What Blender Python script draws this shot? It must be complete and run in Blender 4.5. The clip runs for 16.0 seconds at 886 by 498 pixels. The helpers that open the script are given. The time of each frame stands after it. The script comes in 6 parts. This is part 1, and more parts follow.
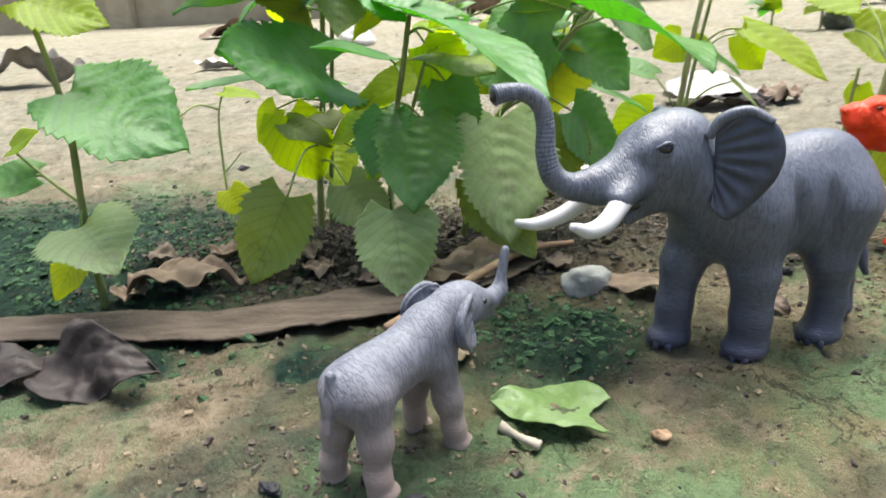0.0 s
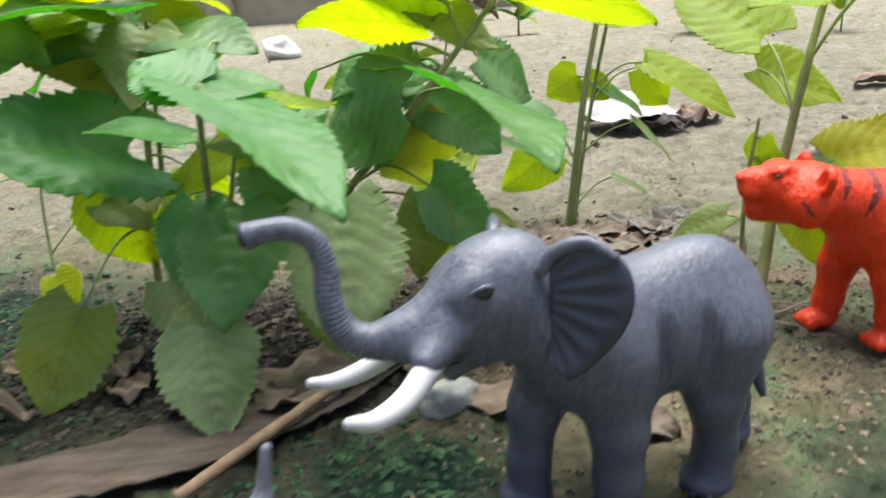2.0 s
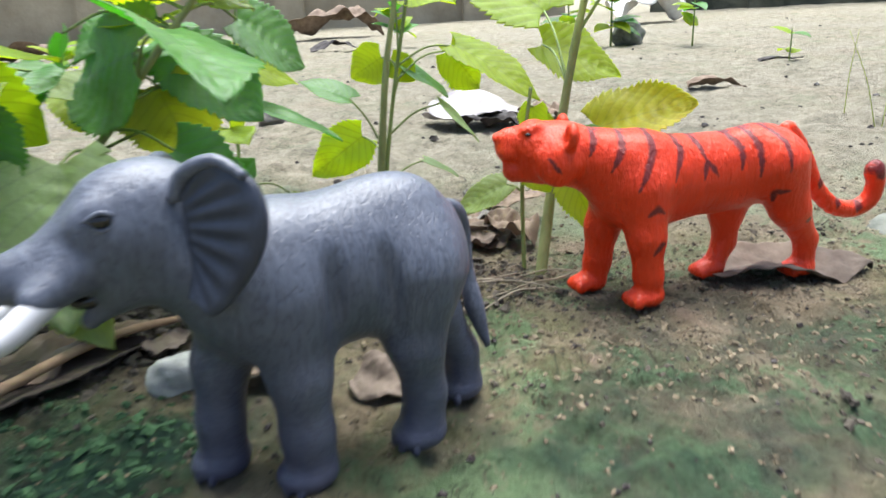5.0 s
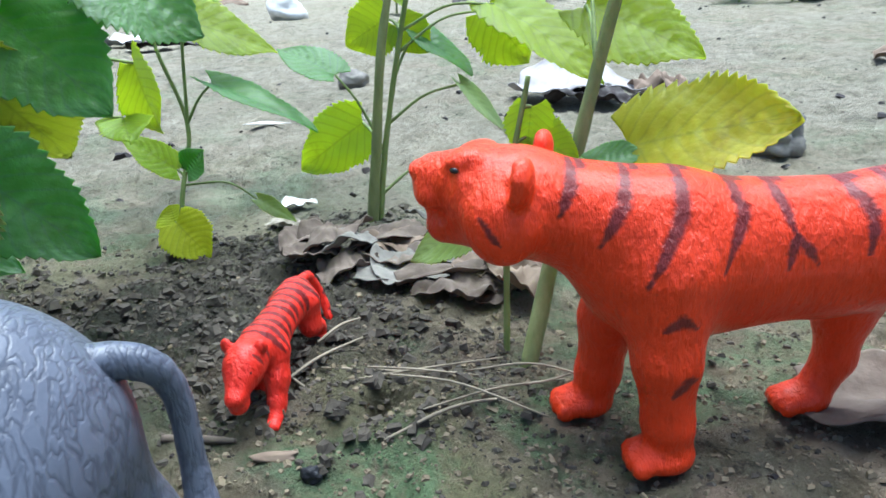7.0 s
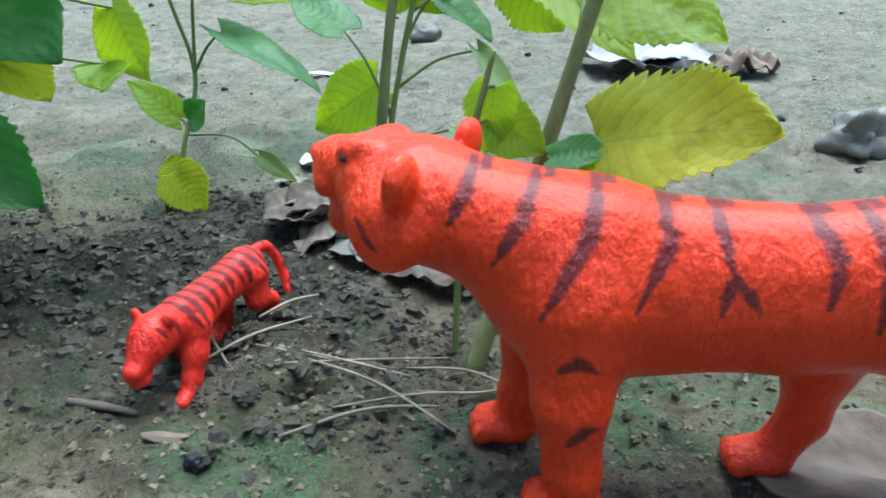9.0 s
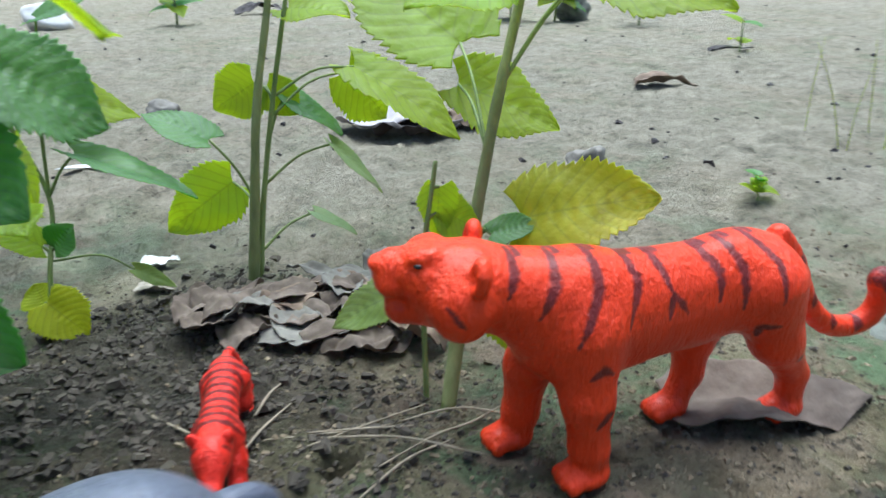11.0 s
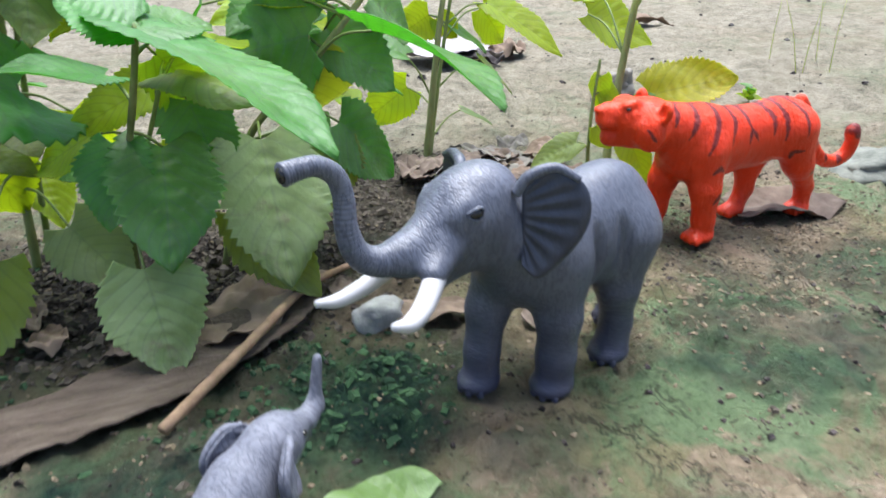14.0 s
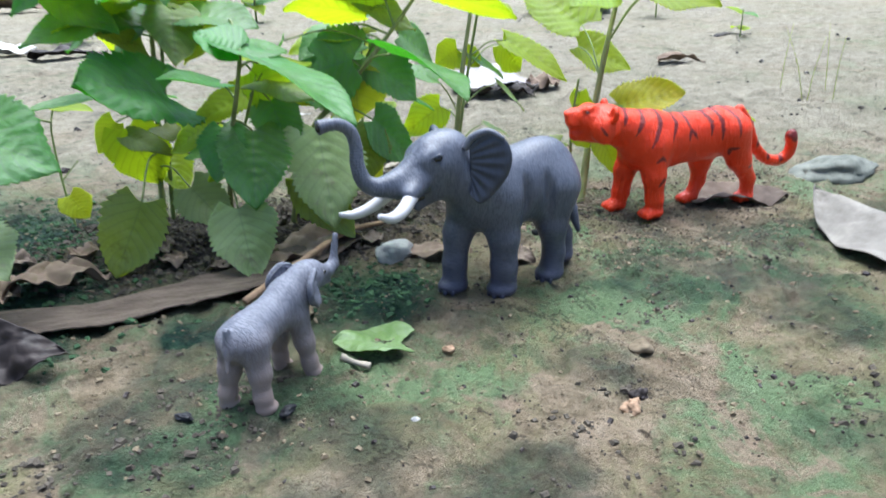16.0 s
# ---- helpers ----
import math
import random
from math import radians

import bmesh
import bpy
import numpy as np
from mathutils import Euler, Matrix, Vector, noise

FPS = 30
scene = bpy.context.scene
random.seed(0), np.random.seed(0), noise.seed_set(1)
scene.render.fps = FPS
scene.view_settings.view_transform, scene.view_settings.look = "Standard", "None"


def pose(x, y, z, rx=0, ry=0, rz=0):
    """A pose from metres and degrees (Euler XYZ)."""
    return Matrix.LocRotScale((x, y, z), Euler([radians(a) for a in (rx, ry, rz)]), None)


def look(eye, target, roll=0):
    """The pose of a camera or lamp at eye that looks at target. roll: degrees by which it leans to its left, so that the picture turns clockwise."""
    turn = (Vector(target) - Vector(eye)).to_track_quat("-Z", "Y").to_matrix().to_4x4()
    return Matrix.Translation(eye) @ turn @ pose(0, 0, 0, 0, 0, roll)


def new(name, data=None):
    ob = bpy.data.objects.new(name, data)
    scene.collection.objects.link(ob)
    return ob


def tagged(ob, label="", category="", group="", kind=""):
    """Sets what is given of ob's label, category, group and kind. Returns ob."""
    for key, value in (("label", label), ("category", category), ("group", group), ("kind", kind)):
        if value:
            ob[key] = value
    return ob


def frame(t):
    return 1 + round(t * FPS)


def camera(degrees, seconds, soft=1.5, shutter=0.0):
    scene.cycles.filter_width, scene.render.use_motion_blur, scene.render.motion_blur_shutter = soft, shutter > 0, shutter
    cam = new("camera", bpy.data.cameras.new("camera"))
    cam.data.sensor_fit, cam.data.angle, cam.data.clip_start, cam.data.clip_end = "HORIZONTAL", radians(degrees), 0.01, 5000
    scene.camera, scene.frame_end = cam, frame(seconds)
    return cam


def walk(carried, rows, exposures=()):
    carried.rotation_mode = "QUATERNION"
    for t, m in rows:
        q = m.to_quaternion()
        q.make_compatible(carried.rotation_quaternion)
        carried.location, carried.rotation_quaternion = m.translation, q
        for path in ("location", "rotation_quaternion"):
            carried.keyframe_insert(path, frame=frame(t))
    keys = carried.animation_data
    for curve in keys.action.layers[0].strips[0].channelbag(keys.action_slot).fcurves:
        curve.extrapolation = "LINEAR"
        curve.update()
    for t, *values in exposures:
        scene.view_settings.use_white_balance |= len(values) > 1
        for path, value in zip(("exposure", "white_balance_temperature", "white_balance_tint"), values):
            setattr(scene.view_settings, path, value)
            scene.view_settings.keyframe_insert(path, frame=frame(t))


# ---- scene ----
cam = camera(65.8, 16.0, soft=1.6, shutter=0.5)
PATH = [
    (0, (0.085, 0.077, 0.136), (0.038, 1.973, -0.5), -2.1),
    (0.5, (0.105, 0.084, 0.133), (-0.065, 1.954, -0.555), -2.5),
    (1, (0.116, 0.102, 0.131), (0.014, 1.979, -0.55), -2.7),
    (1.5, (0.125, 0.131, 0.143), (0.112, 2.016, -0.524), -3.2),
    (2, (0.141, 0.149, 0.16), (0.221, 2.041, -0.481), -3.5),
    (2.5, (0.177, 0.177, 0.165), (0.196, 2.073, -0.472), -3.9),
    (3, (0.178, 0.146, 0.141), (-0.027, 1.991, -0.602), -1.6),
    (3.5, (0.175, 0.109, 0.133), (-0.085, 1.947, -0.613), -1.1),
    (4, (0.178, 0.069, 0.125), (-0.089, 1.909, -0.611), -1.7),
    (4.5, (0.188, 0.082, 0.131), (0.241, 1.977, -0.506), -2.1),
    (5, (0.207, 0.147, 0.129), (0.566, 2.021, -0.471), -2.6),
    (5.2, (0.217, 0.169, 0.128), (0.584, 2.038, -0.483), -2.4),
    (7.3, (0.31, 0.27, 0.127), (0.189, 2.126, -0.609), -2.2),
    (7.5, (0.309, 0.271, 0.124), (0.195, 2.118, -0.634), -1.4),
    (8, (0.317, 0.283, 0.136), (-0.002, 2.097, -0.643), 0.7),
    (8.5, (0.333, 0.29, 0.127), (-0.024, 2.075, -0.7), 0.7),
    (9, (0.353, 0.296, 0.129), (-0.01, 2.085, -0.689), 0.4),
    (9.5, (0.361, 0.3, 0.132), (0.144, 2.132, -0.64), 0.1),
    (9.7, (0.364, 0.302, 0.136), (0.223, 2.155, -0.604), -0.3),
    (11.8, (0.193, 0.208, 0.182), (0.89, 1.938, -0.538), 0.1),
    (12, (0.187, 0.2, 0.188), (0.876, 1.927, -0.549), 0.0),
    (12.5, (0.147, 0.196, 0.197), (0.901, 1.883, -0.568), -0.7),
    (13, (0.095, 0.205, 0.202), (0.887, 1.832, -0.648), -0.6),
    (13.5, (0.071, 0.175, 0.187), (0.815, 1.829, -0.657), 0.4),
    (14, (0.073, 0.131, 0.172), (0.746, 1.816, -0.669), 0.2),
    (14.5, (0.081, 0.082, 0.171), (0.658, 1.809, -0.657), -0.9),
    (15, (0.077, 0.034, 0.167), (0.537, 1.803, -0.644), -0.9),
    (15.5, (0.079, 0.009, 0.165), (0.556, 1.778, -0.637), -1.5),
    (16, (0.071, -0.02, 0.175), (0.548, 1.782, -0.549), -1.2),
]
walk(cam, [(t, look(eye, target, roll)) for t, eye, target, roll in PATH], [(0.0, 1.60, 6400, 8.0), (1.5, 1.58, 6300, 8.0), (2.0, 1.36, 6300, 8.0), (2.5, 1.14, 6300, 8.0), (3.0, 1.64, 6200, 10.0), (3.5, 1.72, 6100, 9.0), (4.5, 1.70, 6000, 9.0), (5.2, 1.48, 5900, 7.0), (7.3, 1.43, 5150, 2.0), (8.0, 1.24, 5100, 0.0), (8.6, 1.34, 5000, -2.0), (9.7, 1.02, 4950, -3.0), (11.8, 1.12, 5600, 8.0), (13.0, 1.05, 5700, 11.0), (14.0, 1.50, 5800, 11.0), (16.0, 1.42, 5500, 8.0)])

# ---- world and light: open shade under a bright overcast sky ----
world = bpy.data.worlds.new("sky")
scene.world = world
world.use_nodes = True
wn = world.node_tree.nodes
sky = wn.new("ShaderNodeTexSky")
sky.sky_type, sky.sun_disc = "NISHITA", False
sky.sun_elevation, sky.sun_rotation = radians(76), radians(20)
sky.air_density, sky.dust_density, sky.ozone_density = 1.0, 4.0, 1.0
wn["Background"].inputs["Strength"].default_value = 0.075
world.node_tree.links.new(sky.outputs[0], wn["Background"].inputs["Color"])
sun = new("sun", bpy.data.lights.new("sun", "SUN"))
sun.data.energy, sun.data.angle, sun.data.color = 3.3, radians(55), (1.0, 0.97, 0.91)
sun.matrix_world = look((0.6, 1.4, 4.6), (0.2, 0.3, 0.0))


# ---- materials ----
def mat(name):
    m = bpy.data.materials.new(name)
    m.use_nodes = True
    return m, m.node_tree.nodes, m.node_tree.links, m.node_tree.nodes["Principled BSDF"]


def ramp(nodes, stops):
    r = nodes.new("ShaderNodeValToRGB")
    e = r.color_ramp.elements
    e[0].position, e[0].color = stops[0][0], (*stops[0][1], 1)
    e[1].position, e[1].color = stops[-1][0], (*stops[-1][1], 1)
    for p, c in stops[1:-1]:
        e.new(p).color = (*c, 1)
    return r


def noise_tex(nodes, links, scale, detail=4, rough=0.55, coord="Object", dist=0.0, stretch=None):
    n = nodes.new("ShaderNodeTexNoise")
    n.inputs["Scale"].default_value, n.inputs["Detail"].default_value = scale, detail
    n.inputs["Roughness"].default_value, n.inputs["Distortion"].default_value = rough, dist
    c = nodes.new("ShaderNodeTexCoord")
    if stretch:
        mp = nodes.new("ShaderNodeMapping")
        mp.inputs["Scale"].default_value = stretch
        links.new(c.outputs[coord], mp.inputs["Vector"])
        links.new(mp.outputs[0], n.inputs["Vector"])
    else:
        links.new(c.outputs[coord], n.inputs["Vector"])
    return n


def mixed(nodes, links, fac, a, b):
    m = nodes.new("ShaderNodeMix")
    m.data_type = "RGBA"
    for sock, v in ((m.inputs[0], fac), (m.inputs[6], a), (m.inputs[7], b)):
        if isinstance(v, tuple):
            sock.default_value = (*v, 1)
        elif isinstance(v, (int, float)):
            sock.default_value = v
        else:
            links.new(v, sock)
    return m.outputs[2]


def maths(nodes, links, op, a, b=0.0, clamp=False):
    m = nodes.new("ShaderNodeMath")
    m.operation, m.use_clamp = op, clamp
    for sock, v in ((m.inputs[0], a), (m.inputs[1], b)):
        if isinstance(v, (int, float)):
            sock.default_value = v
        else:
            links.new(v, sock)
    return m.outputs[0]


def bump(nodes, links, bsdf, height, strength, distance, under=None):
    b = nodes.new("ShaderNodeBump")
    b.inputs["Strength"].default_value, b.inputs["Distance"].default_value = strength, distance
    links.new(height, b.inputs["Height"])
    if under:
        links.new(under, b.inputs["Normal"])
    links.new(b.outputs[0], bsdf.inputs["Normal"])
    return b.outputs[0]


def simple(name, dark, light, scale, rough=0.8, relief=0.0005, spec=0.3, coord="Object", stretch=None):
    m, n, l, b = mat(name)
    t = noise_tex(n, l, scale, 6, 0.65, coord, stretch=stretch)
    r = ramp(n, [(0.3, dark), (0.7, light)])
    l.new(t.outputs[0], r.inputs[0])
    l.new(r.outputs[0], b.inputs["Base Color"])
    b.inputs["Roughness"].default_value, b.inputs["Specular IOR Level"].default_value = rough, spec
    t2 = noise_tex(n, l, scale * 6, 4, 0.6, coord)
    bump(n, l, b, t2.outputs[0], 0.6, relief)
    return m


def ground_mat():
    m, n, l, b = mat("damp_soil_with_moss")
    big = noise_tex(n, l, 5.0, 5, 0.6)
    mid = noise_tex(n, l, 42.0, 9, 0.72, dist=0.3)
    fine = noise_tex(n, l, 260.0, 6, 0.75)
    soil = ramp(n, [(0.30, (0.085, 0.064, 0.042)), (0.43, (0.25, 0.195, 0.124)), (0.56, (0.37, 0.29, 0.198)), (0.72, (0.47, 0.378, 0.28))])
    l.new(mid.outputs[0], soil.inputs[0])
    base, crust = soil.outputs[0], None
    # olive and mint-coloured algae films, in two sets of patches
    for k, (sc, lo, hi, c, amount) in enumerate(((9.0, 0.46, 0.57, (0.24, 0.232, 0.112), 0.75), (13.0, 0.485, 0.585, (0.165, 0.275, 0.128), 0.78), (17.0, 0.555, 0.615, (0.40, 0.29, 0.21), 0.8))):
        algae = noise_tex(n, l, sc, 9, 0.72, dist=0.8)
        algae.noise_dimensions = "4D"
        algae.inputs["W"].default_value = 3.7 * k
        am = ramp(n, [(lo, (0, 0, 0)), (hi, (1, 1, 1))])
        l.new(algae.outputs[0], am.inputs[0])
        base = mixed(n, l, maths(n, l, "MULTIPLY", am.outputs[0], amount), base, c)
        crust = am.outputs[0] if k == 1 else crust
    at = n.new("ShaderNodeAttribute")
    at.attribute_name = "cover"
    sep = n.new("ShaderNodeSeparateColor")
    l.new(at.outputs["Color"], sep.inputs[0])
    mossn = noise_tex(n, l, 75.0, 8, 0.78)
    mr = ramp(n, [(0.34, (0.005, 0.013, 0.010)), (0.48, (0.013, 0.042, 0.028)), (0.60, (0.036, 0.084, 0.046)), (0.74, (0.10, 0.155, 0.085))])
    l.new(mossn.outputs[0], mr.inputs[0])
    mf = maths(n, l, "MULTIPLY", sep.outputs[0], maths(n, l, "MULTIPLY", mid.outputs[0], 2.5), True)
    base = mixed(n, l, mf, base, mr.outputs[0])
    dr = ramp(n, [(0.35, (0.008, 0.007, 0.006)), (0.54, (0.032, 0.026, 0.020)), (0.74, (0.100, 0.083, 0.064))])
    l.new(mossn.outputs[0], dr.inputs[0])
    base = mixed(n, l, sep.outputs[1], base, dr.outputs[0])
    pale = ramp(n, [(0.30, (0.17, 0.157, 0.116)), (0.45, (0.33, 0.30, 0.222)), (0.58, (0.425, 0.38, 0.288)), (0.78, (0.50, 0.45, 0.35))])
    l.new(mid.outputs[0], pale.inputs[0])
    base = mixed(n, l, maths(n, l, "MULTIPLY", sep.outputs[2], maths(n, l, "MULTIPLY", big.outputs[0], 1.9), True), base, pale.outputs[0])
    grit = ramp(n, [(0.30, (0.45, 0.43, 0.40)), (0.48, (0.95, 0.95, 0.95)), (0.75, (1.18, 1.16, 1.14))])
    l.new(fine.outputs[0], grit.inputs[0])
    mul = n.new("ShaderNodeMix")
    mul.data_type, mul.blend_type = "RGBA", "MULTIPLY"
    mul.inputs[0].default_value = 0.8
    l.new(base, mul.inputs[6])
    l.new(grit.outputs[0], mul.inputs[7])
    # thin cracks in the crust, and dark rotted specks
    crack = noise_tex(n, l, 24.0, 7, 0.6, dist=1.0)
    rift = maths(n, l, "SUBTRACT", 1.0, maths(n, l, "MULTIPLY", maths(n, l, "ABSOLUTE", maths(n, l, "SUBTRACT", crack.outputs[0], 0.5)), 70.0), True)
    some = noise_tex(n, l, 15.0, 3, 0.6)
    sm = ramp(n, [(0.52, (0, 0, 0)), (0.60, (1, 1, 1))])
    l.new(some.outputs[0], sm.inputs[0])
    near = maths(n, l, "SUBTRACT", 1.0, maths(n, l, "MULTIPLY", sep.outputs[2], 0.5), True)
    rift = maths(n, l, "MULTIPLY", maths(n, l, "MULTIPLY", rift, sm.outputs[0]), near)
    speck = noise_tex(n, l, 165.0, 3, 0.6)
    sk = ramp(n, [(0.64, (0, 0, 0)), (0.70, (1, 1, 1))])
    l.new(speck.outputs[0], sk.inputs[0])
    ground = mixed(n, l, maths(n, l, "MULTIPLY", sk.outputs[0], 0.75), mul.outputs[2], (0.05, 0.036, 0.024))
    ground = mixed(n, l, maths(n, l, "MULTIPLY", rift, 0.8), ground, (0.035, 0.03, 0.02))
    l.new(ground, b.inputs["Base Color"])
    b.inputs["Roughness"].default_value, b.inputs["Specular IOR Level"].default_value = 0.85, 0.25
    film = maths(n, l, "SUBTRACT", maths(n, l, "MULTIPLY", crust, 0.6), rift)
    clump = noise_tex(n, l, 120.0, 6, 0.7, dist=0.4)
    swell = noise_tex(n, l, 15.0, 8, 0.7, dist=0.5)
    nb = bump(n, l, b, swell.outputs[0], 0.6, 0.022)
    nb = bump(n, l, b, film, 0.8, 0.003, nb)
    nb = bump(n, l, b, mid.outputs[0], 1.0, 0.011, nb)
    nb = bump(n, l, b, clump.outputs[0], 1.0, 0.007, nb)
    bump(n, l, b, fine.outputs[0], 1.0, 0.0030, nb)
    return m


def hide_mat(name, dark, light, paint, wrinkle=1.0, knee=0.036, gloss=0.40):
    """Moulded plastic with a wrinkled elephant-skin relief; paint: a second colour that strengthens towards the feet,
    its height and its amount.
    """
    m, n, l, b = mat(name)
    t = noise_tex(n, l, 28.0, 6, 0.6)
    r = ramp(n, [(0.3, dark), (0.7, light)])
    l.new(t.outputs[0], r.inputs[0])
    fine = noise_tex(n, l, 300.0, 5, 0.7)
    fold1 = noise_tex(n, l, 430.0, 2, 0.5, dist=0.25, stretch=(1.7, 0.7, 0.36))
    fold2 = noise_tex(n, l, 430.0, 2, 0.5, dist=0.25, stretch=(0.36, 0.40, 1.8))
    place = n.new("ShaderNodeTexCoord")
    high = n.new("ShaderNodeSeparateXYZ")
    l.new(place.outputs["Object"], high.inputs[0])
    limb = maths(n, l, "SUBTRACT", 1.5, maths(n, l, "DIVIDE", high.outputs[2], knee), True)
    fold = mixed(n, l, limb, fold1.outputs[0], fold2.outputs[0])
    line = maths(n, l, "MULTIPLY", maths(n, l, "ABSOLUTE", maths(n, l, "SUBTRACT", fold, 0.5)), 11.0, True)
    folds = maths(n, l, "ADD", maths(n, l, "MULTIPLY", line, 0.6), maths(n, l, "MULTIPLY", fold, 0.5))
    # shade in the creases is multiplied into the colour, besides the relief
    crease_shade = ramp(n, [(0.25, (0.42, 0.42, 0.46)), (0.62, (0.95, 0.95, 0.95)), (0.90, (1.18, 1.18, 1.18))])
    l.new(folds, crease_shade.inputs[0])
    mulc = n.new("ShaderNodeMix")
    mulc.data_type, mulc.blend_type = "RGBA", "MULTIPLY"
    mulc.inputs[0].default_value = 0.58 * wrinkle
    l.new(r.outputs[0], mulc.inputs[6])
    l.new(crease_shade.outputs[0], mulc.inputs[7])
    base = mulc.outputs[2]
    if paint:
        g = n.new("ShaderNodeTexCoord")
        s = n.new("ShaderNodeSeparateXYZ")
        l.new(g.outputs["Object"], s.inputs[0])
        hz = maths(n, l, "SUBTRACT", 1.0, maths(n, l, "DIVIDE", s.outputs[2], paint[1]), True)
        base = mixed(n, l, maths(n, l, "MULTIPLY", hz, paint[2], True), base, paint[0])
    l.new(base, b.inputs["Base Color"])
    b.inputs["Roughness"].default_value, b.inputs["Specular IOR Level"].default_value = gloss, 0.5
    nb = bump(n, l, b, folds, 0.38 * wrinkle, 0.0005)
    bump(n, l, b, fine.outputs[0], 0.3 * wrinkle, 0.0005, nb)
    return m


def tiger_mat(name, flesh, ink, pale_sheen=0.0):
    m, n, l, b = mat(name)
    t = noise_tex(n, l, 45.0, 5, 0.6)
    r = ramp(n, [(0.3, flesh), (0.75, tuple(min(1, v * 1.25) for v in flesh))])
    l.new(t.outputs[0], r.inputs[0])
    at = n.new("ShaderNodeAttribute")
    at.attribute_name = "stripe"
    brush = noise_tex(n, l, 420.0, 4, 0.7, stretch=(0.55, 1.0, 1.1))
    e = maths(n, l, "ADD", at.outputs["Fac"], maths(n, l, "MULTIPLY", maths(n, l, "SUBTRACT", brush.outputs[0], 0.5), 1.5))
    sr = ramp(n, [(0.22, (0, 0, 0)), (0.85, (1, 1, 1))])
    l.new(e, sr.inputs[0])
    base = mixed(n, l, maths(n, l, "MULTIPLY", sr.outputs[0], 0.82), r.outputs[0], ink)
    l.new(base, b.inputs["Base Color"])
    b.inputs["Roughness"].default_value, b.inputs["Specular IOR Level"].default_value = 0.36, 0.35
    b.inputs["Coat Weight"].default_value, b.inputs["Coat Roughness"].default_value = 0.22, 0.22
    f = noise_tex(n, l, 210.0, 5, 0.65, stretch=(1.9, 1.3, 0.6))
    f2 = noise_tex(n, l, 60.0, 4, 0.6)
    nb = bump(n, l, b, f2.outputs[0], 0.7, 0.0032)
    bump(n, l, b, f.outputs[0], 0.9, 0.0026, nb)
    return m


def leaf_mat(name, top, vein, glow, blotch=(0.25, 0.2, 0.03), blotch_amount=0.3, trans=0.45, gloss=0.4, pale_sheen=0.55):
    """A thin leaf: reflected colour, veins along its own outline, and light passing through."""
    m, n, l, b = mat(name)
    uv = n.new("ShaderNodeUVMap")
    sep = n.new("ShaderNodeSeparateXYZ")
    l.new(uv.outputs[0], sep.inputs[0])
    # side veins: slanted lines mirrored at the midrib, u in -1..1 stored as 0..1
    au = maths(n, l, "ABSOLUTE", maths(n, l, "MULTIPLY_ADD", sep.outputs[0], 2.0))
    n_last = [x for x in n if x.type == "MATH"][-2]
    n_last.inputs[2].default_value = -1.0
    ph = maths(n, l, "SUBTRACT", maths(n, l, "MULTIPLY", sep.outputs[1], 8.0), maths(n, l, "MULTIPLY", au, 2.6))
    saw = maths(n, l, "ABSOLUTE", maths(n, l, "SUBTRACT", maths(n, l, "FRACT", ph), 0.5))
    side = maths(n, l, "SUBTRACT", 1.0, maths(n, l, "MULTIPLY", saw, 7.0), True)
    rib = maths(n, l, "SUBTRACT", 1.0, maths(n, l, "MULTIPLY", au, 22.0), True)
    vn = maths(n, l, "MAXIMUM", maths(n, l, "MULTIPLY", side, 0.75), rib)
    info = n.new("ShaderNodeObjectInfo")
    tn = noise_tex(n, l, 70.0, 5, 0.65)
    shade = ramp(n, [(0.3, tuple(v * 0.68 for v in top)), (0.7, tuple(min(1, v * 1.25) for v in top))])
    l.new(tn.outputs[0], shade.inputs[0])
    hsv = n.new("ShaderNodeHueSaturation")
    l.new(maths(n, l, "ADD", 0.470, maths(n, l, "MULTIPLY", info.outputs["Random"], 0.045)), hsv.inputs["Hue"])
    l.new(maths(n, l, "ADD", 0.82, maths(n, l, "MULTIPLY", info.outputs["Random"], 0.36)), hsv.inputs["Value"])
    l.new(shade.outputs[0], hsv.inputs["Color"])
    base = mixed(n, l, maths(n, l, "MULTIPLY", vn, 0.6), hsv.outputs[0], vein)
    # the whitish sheen of the leaf, painted into its colour as pale patches
    sheen_patch = noise_tex(n, l, 34.0, 8, 0.72)
    du = ramp(n, [(0.44, (0, 0, 0)), (0.66, (1, 1, 1))])
    l.new(sheen_patch.outputs[0], du.inputs[0])
    base = mixed(n, l, maths(n, l, "MULTIPLY", du.outputs[0], pale_sheen), base, tuple(0.6 * v + 0.19 for v in top))
    sp = noise_tex(n, l, 48.0, 6, 0.7, dist=0.8)
    sr = ramp(n, [(0.60, (0, 0, 0)), (0.72, (1, 1, 1))])
    l.new(sp.outputs[0], sr.inputs[0])
    base = mixed(n, l, maths(n, l, "MULTIPLY", sr.outputs[0], blotch_amount), base, blotch)
    l.new(base, b.inputs["Base Color"])
    b.inputs["Roughness"].default_value, b.inputs["Specular IOR Level"].default_value = gloss, 0.5
    b.inputs["Sheen Weight"].default_value, b.inputs["Sheen Roughness"].default_value = 0.12, 0.45
    fine = noise_tex(n, l, 420.0, 3, 0.6)
    pucker = noise_tex(n, l, 130.0, 4, 0.6)
    nb = bump(n, l, b, vn, -0.3, 0.0006)
    nb = bump(n, l, b, pucker.outputs[0], 0.6, 0.0022, nb)
    bump(n, l, b, fine.outputs[0], 0.4, 0.0005, nb)
    tr = n.new("ShaderNodeBsdfTranslucent")
    gl = mixed(n, l, maths(n, l, "MULTIPLY", vn, 0.6), glow, tuple(v * 0.55 for v in glow))
    gl = mixed(n, l, maths(n, l, "MULTIPLY", sr.outputs[0], blotch_amount * 0.8), gl, tuple(v * 0.6 for v in blotch))
    l.new(gl, tr.inputs["Color"])
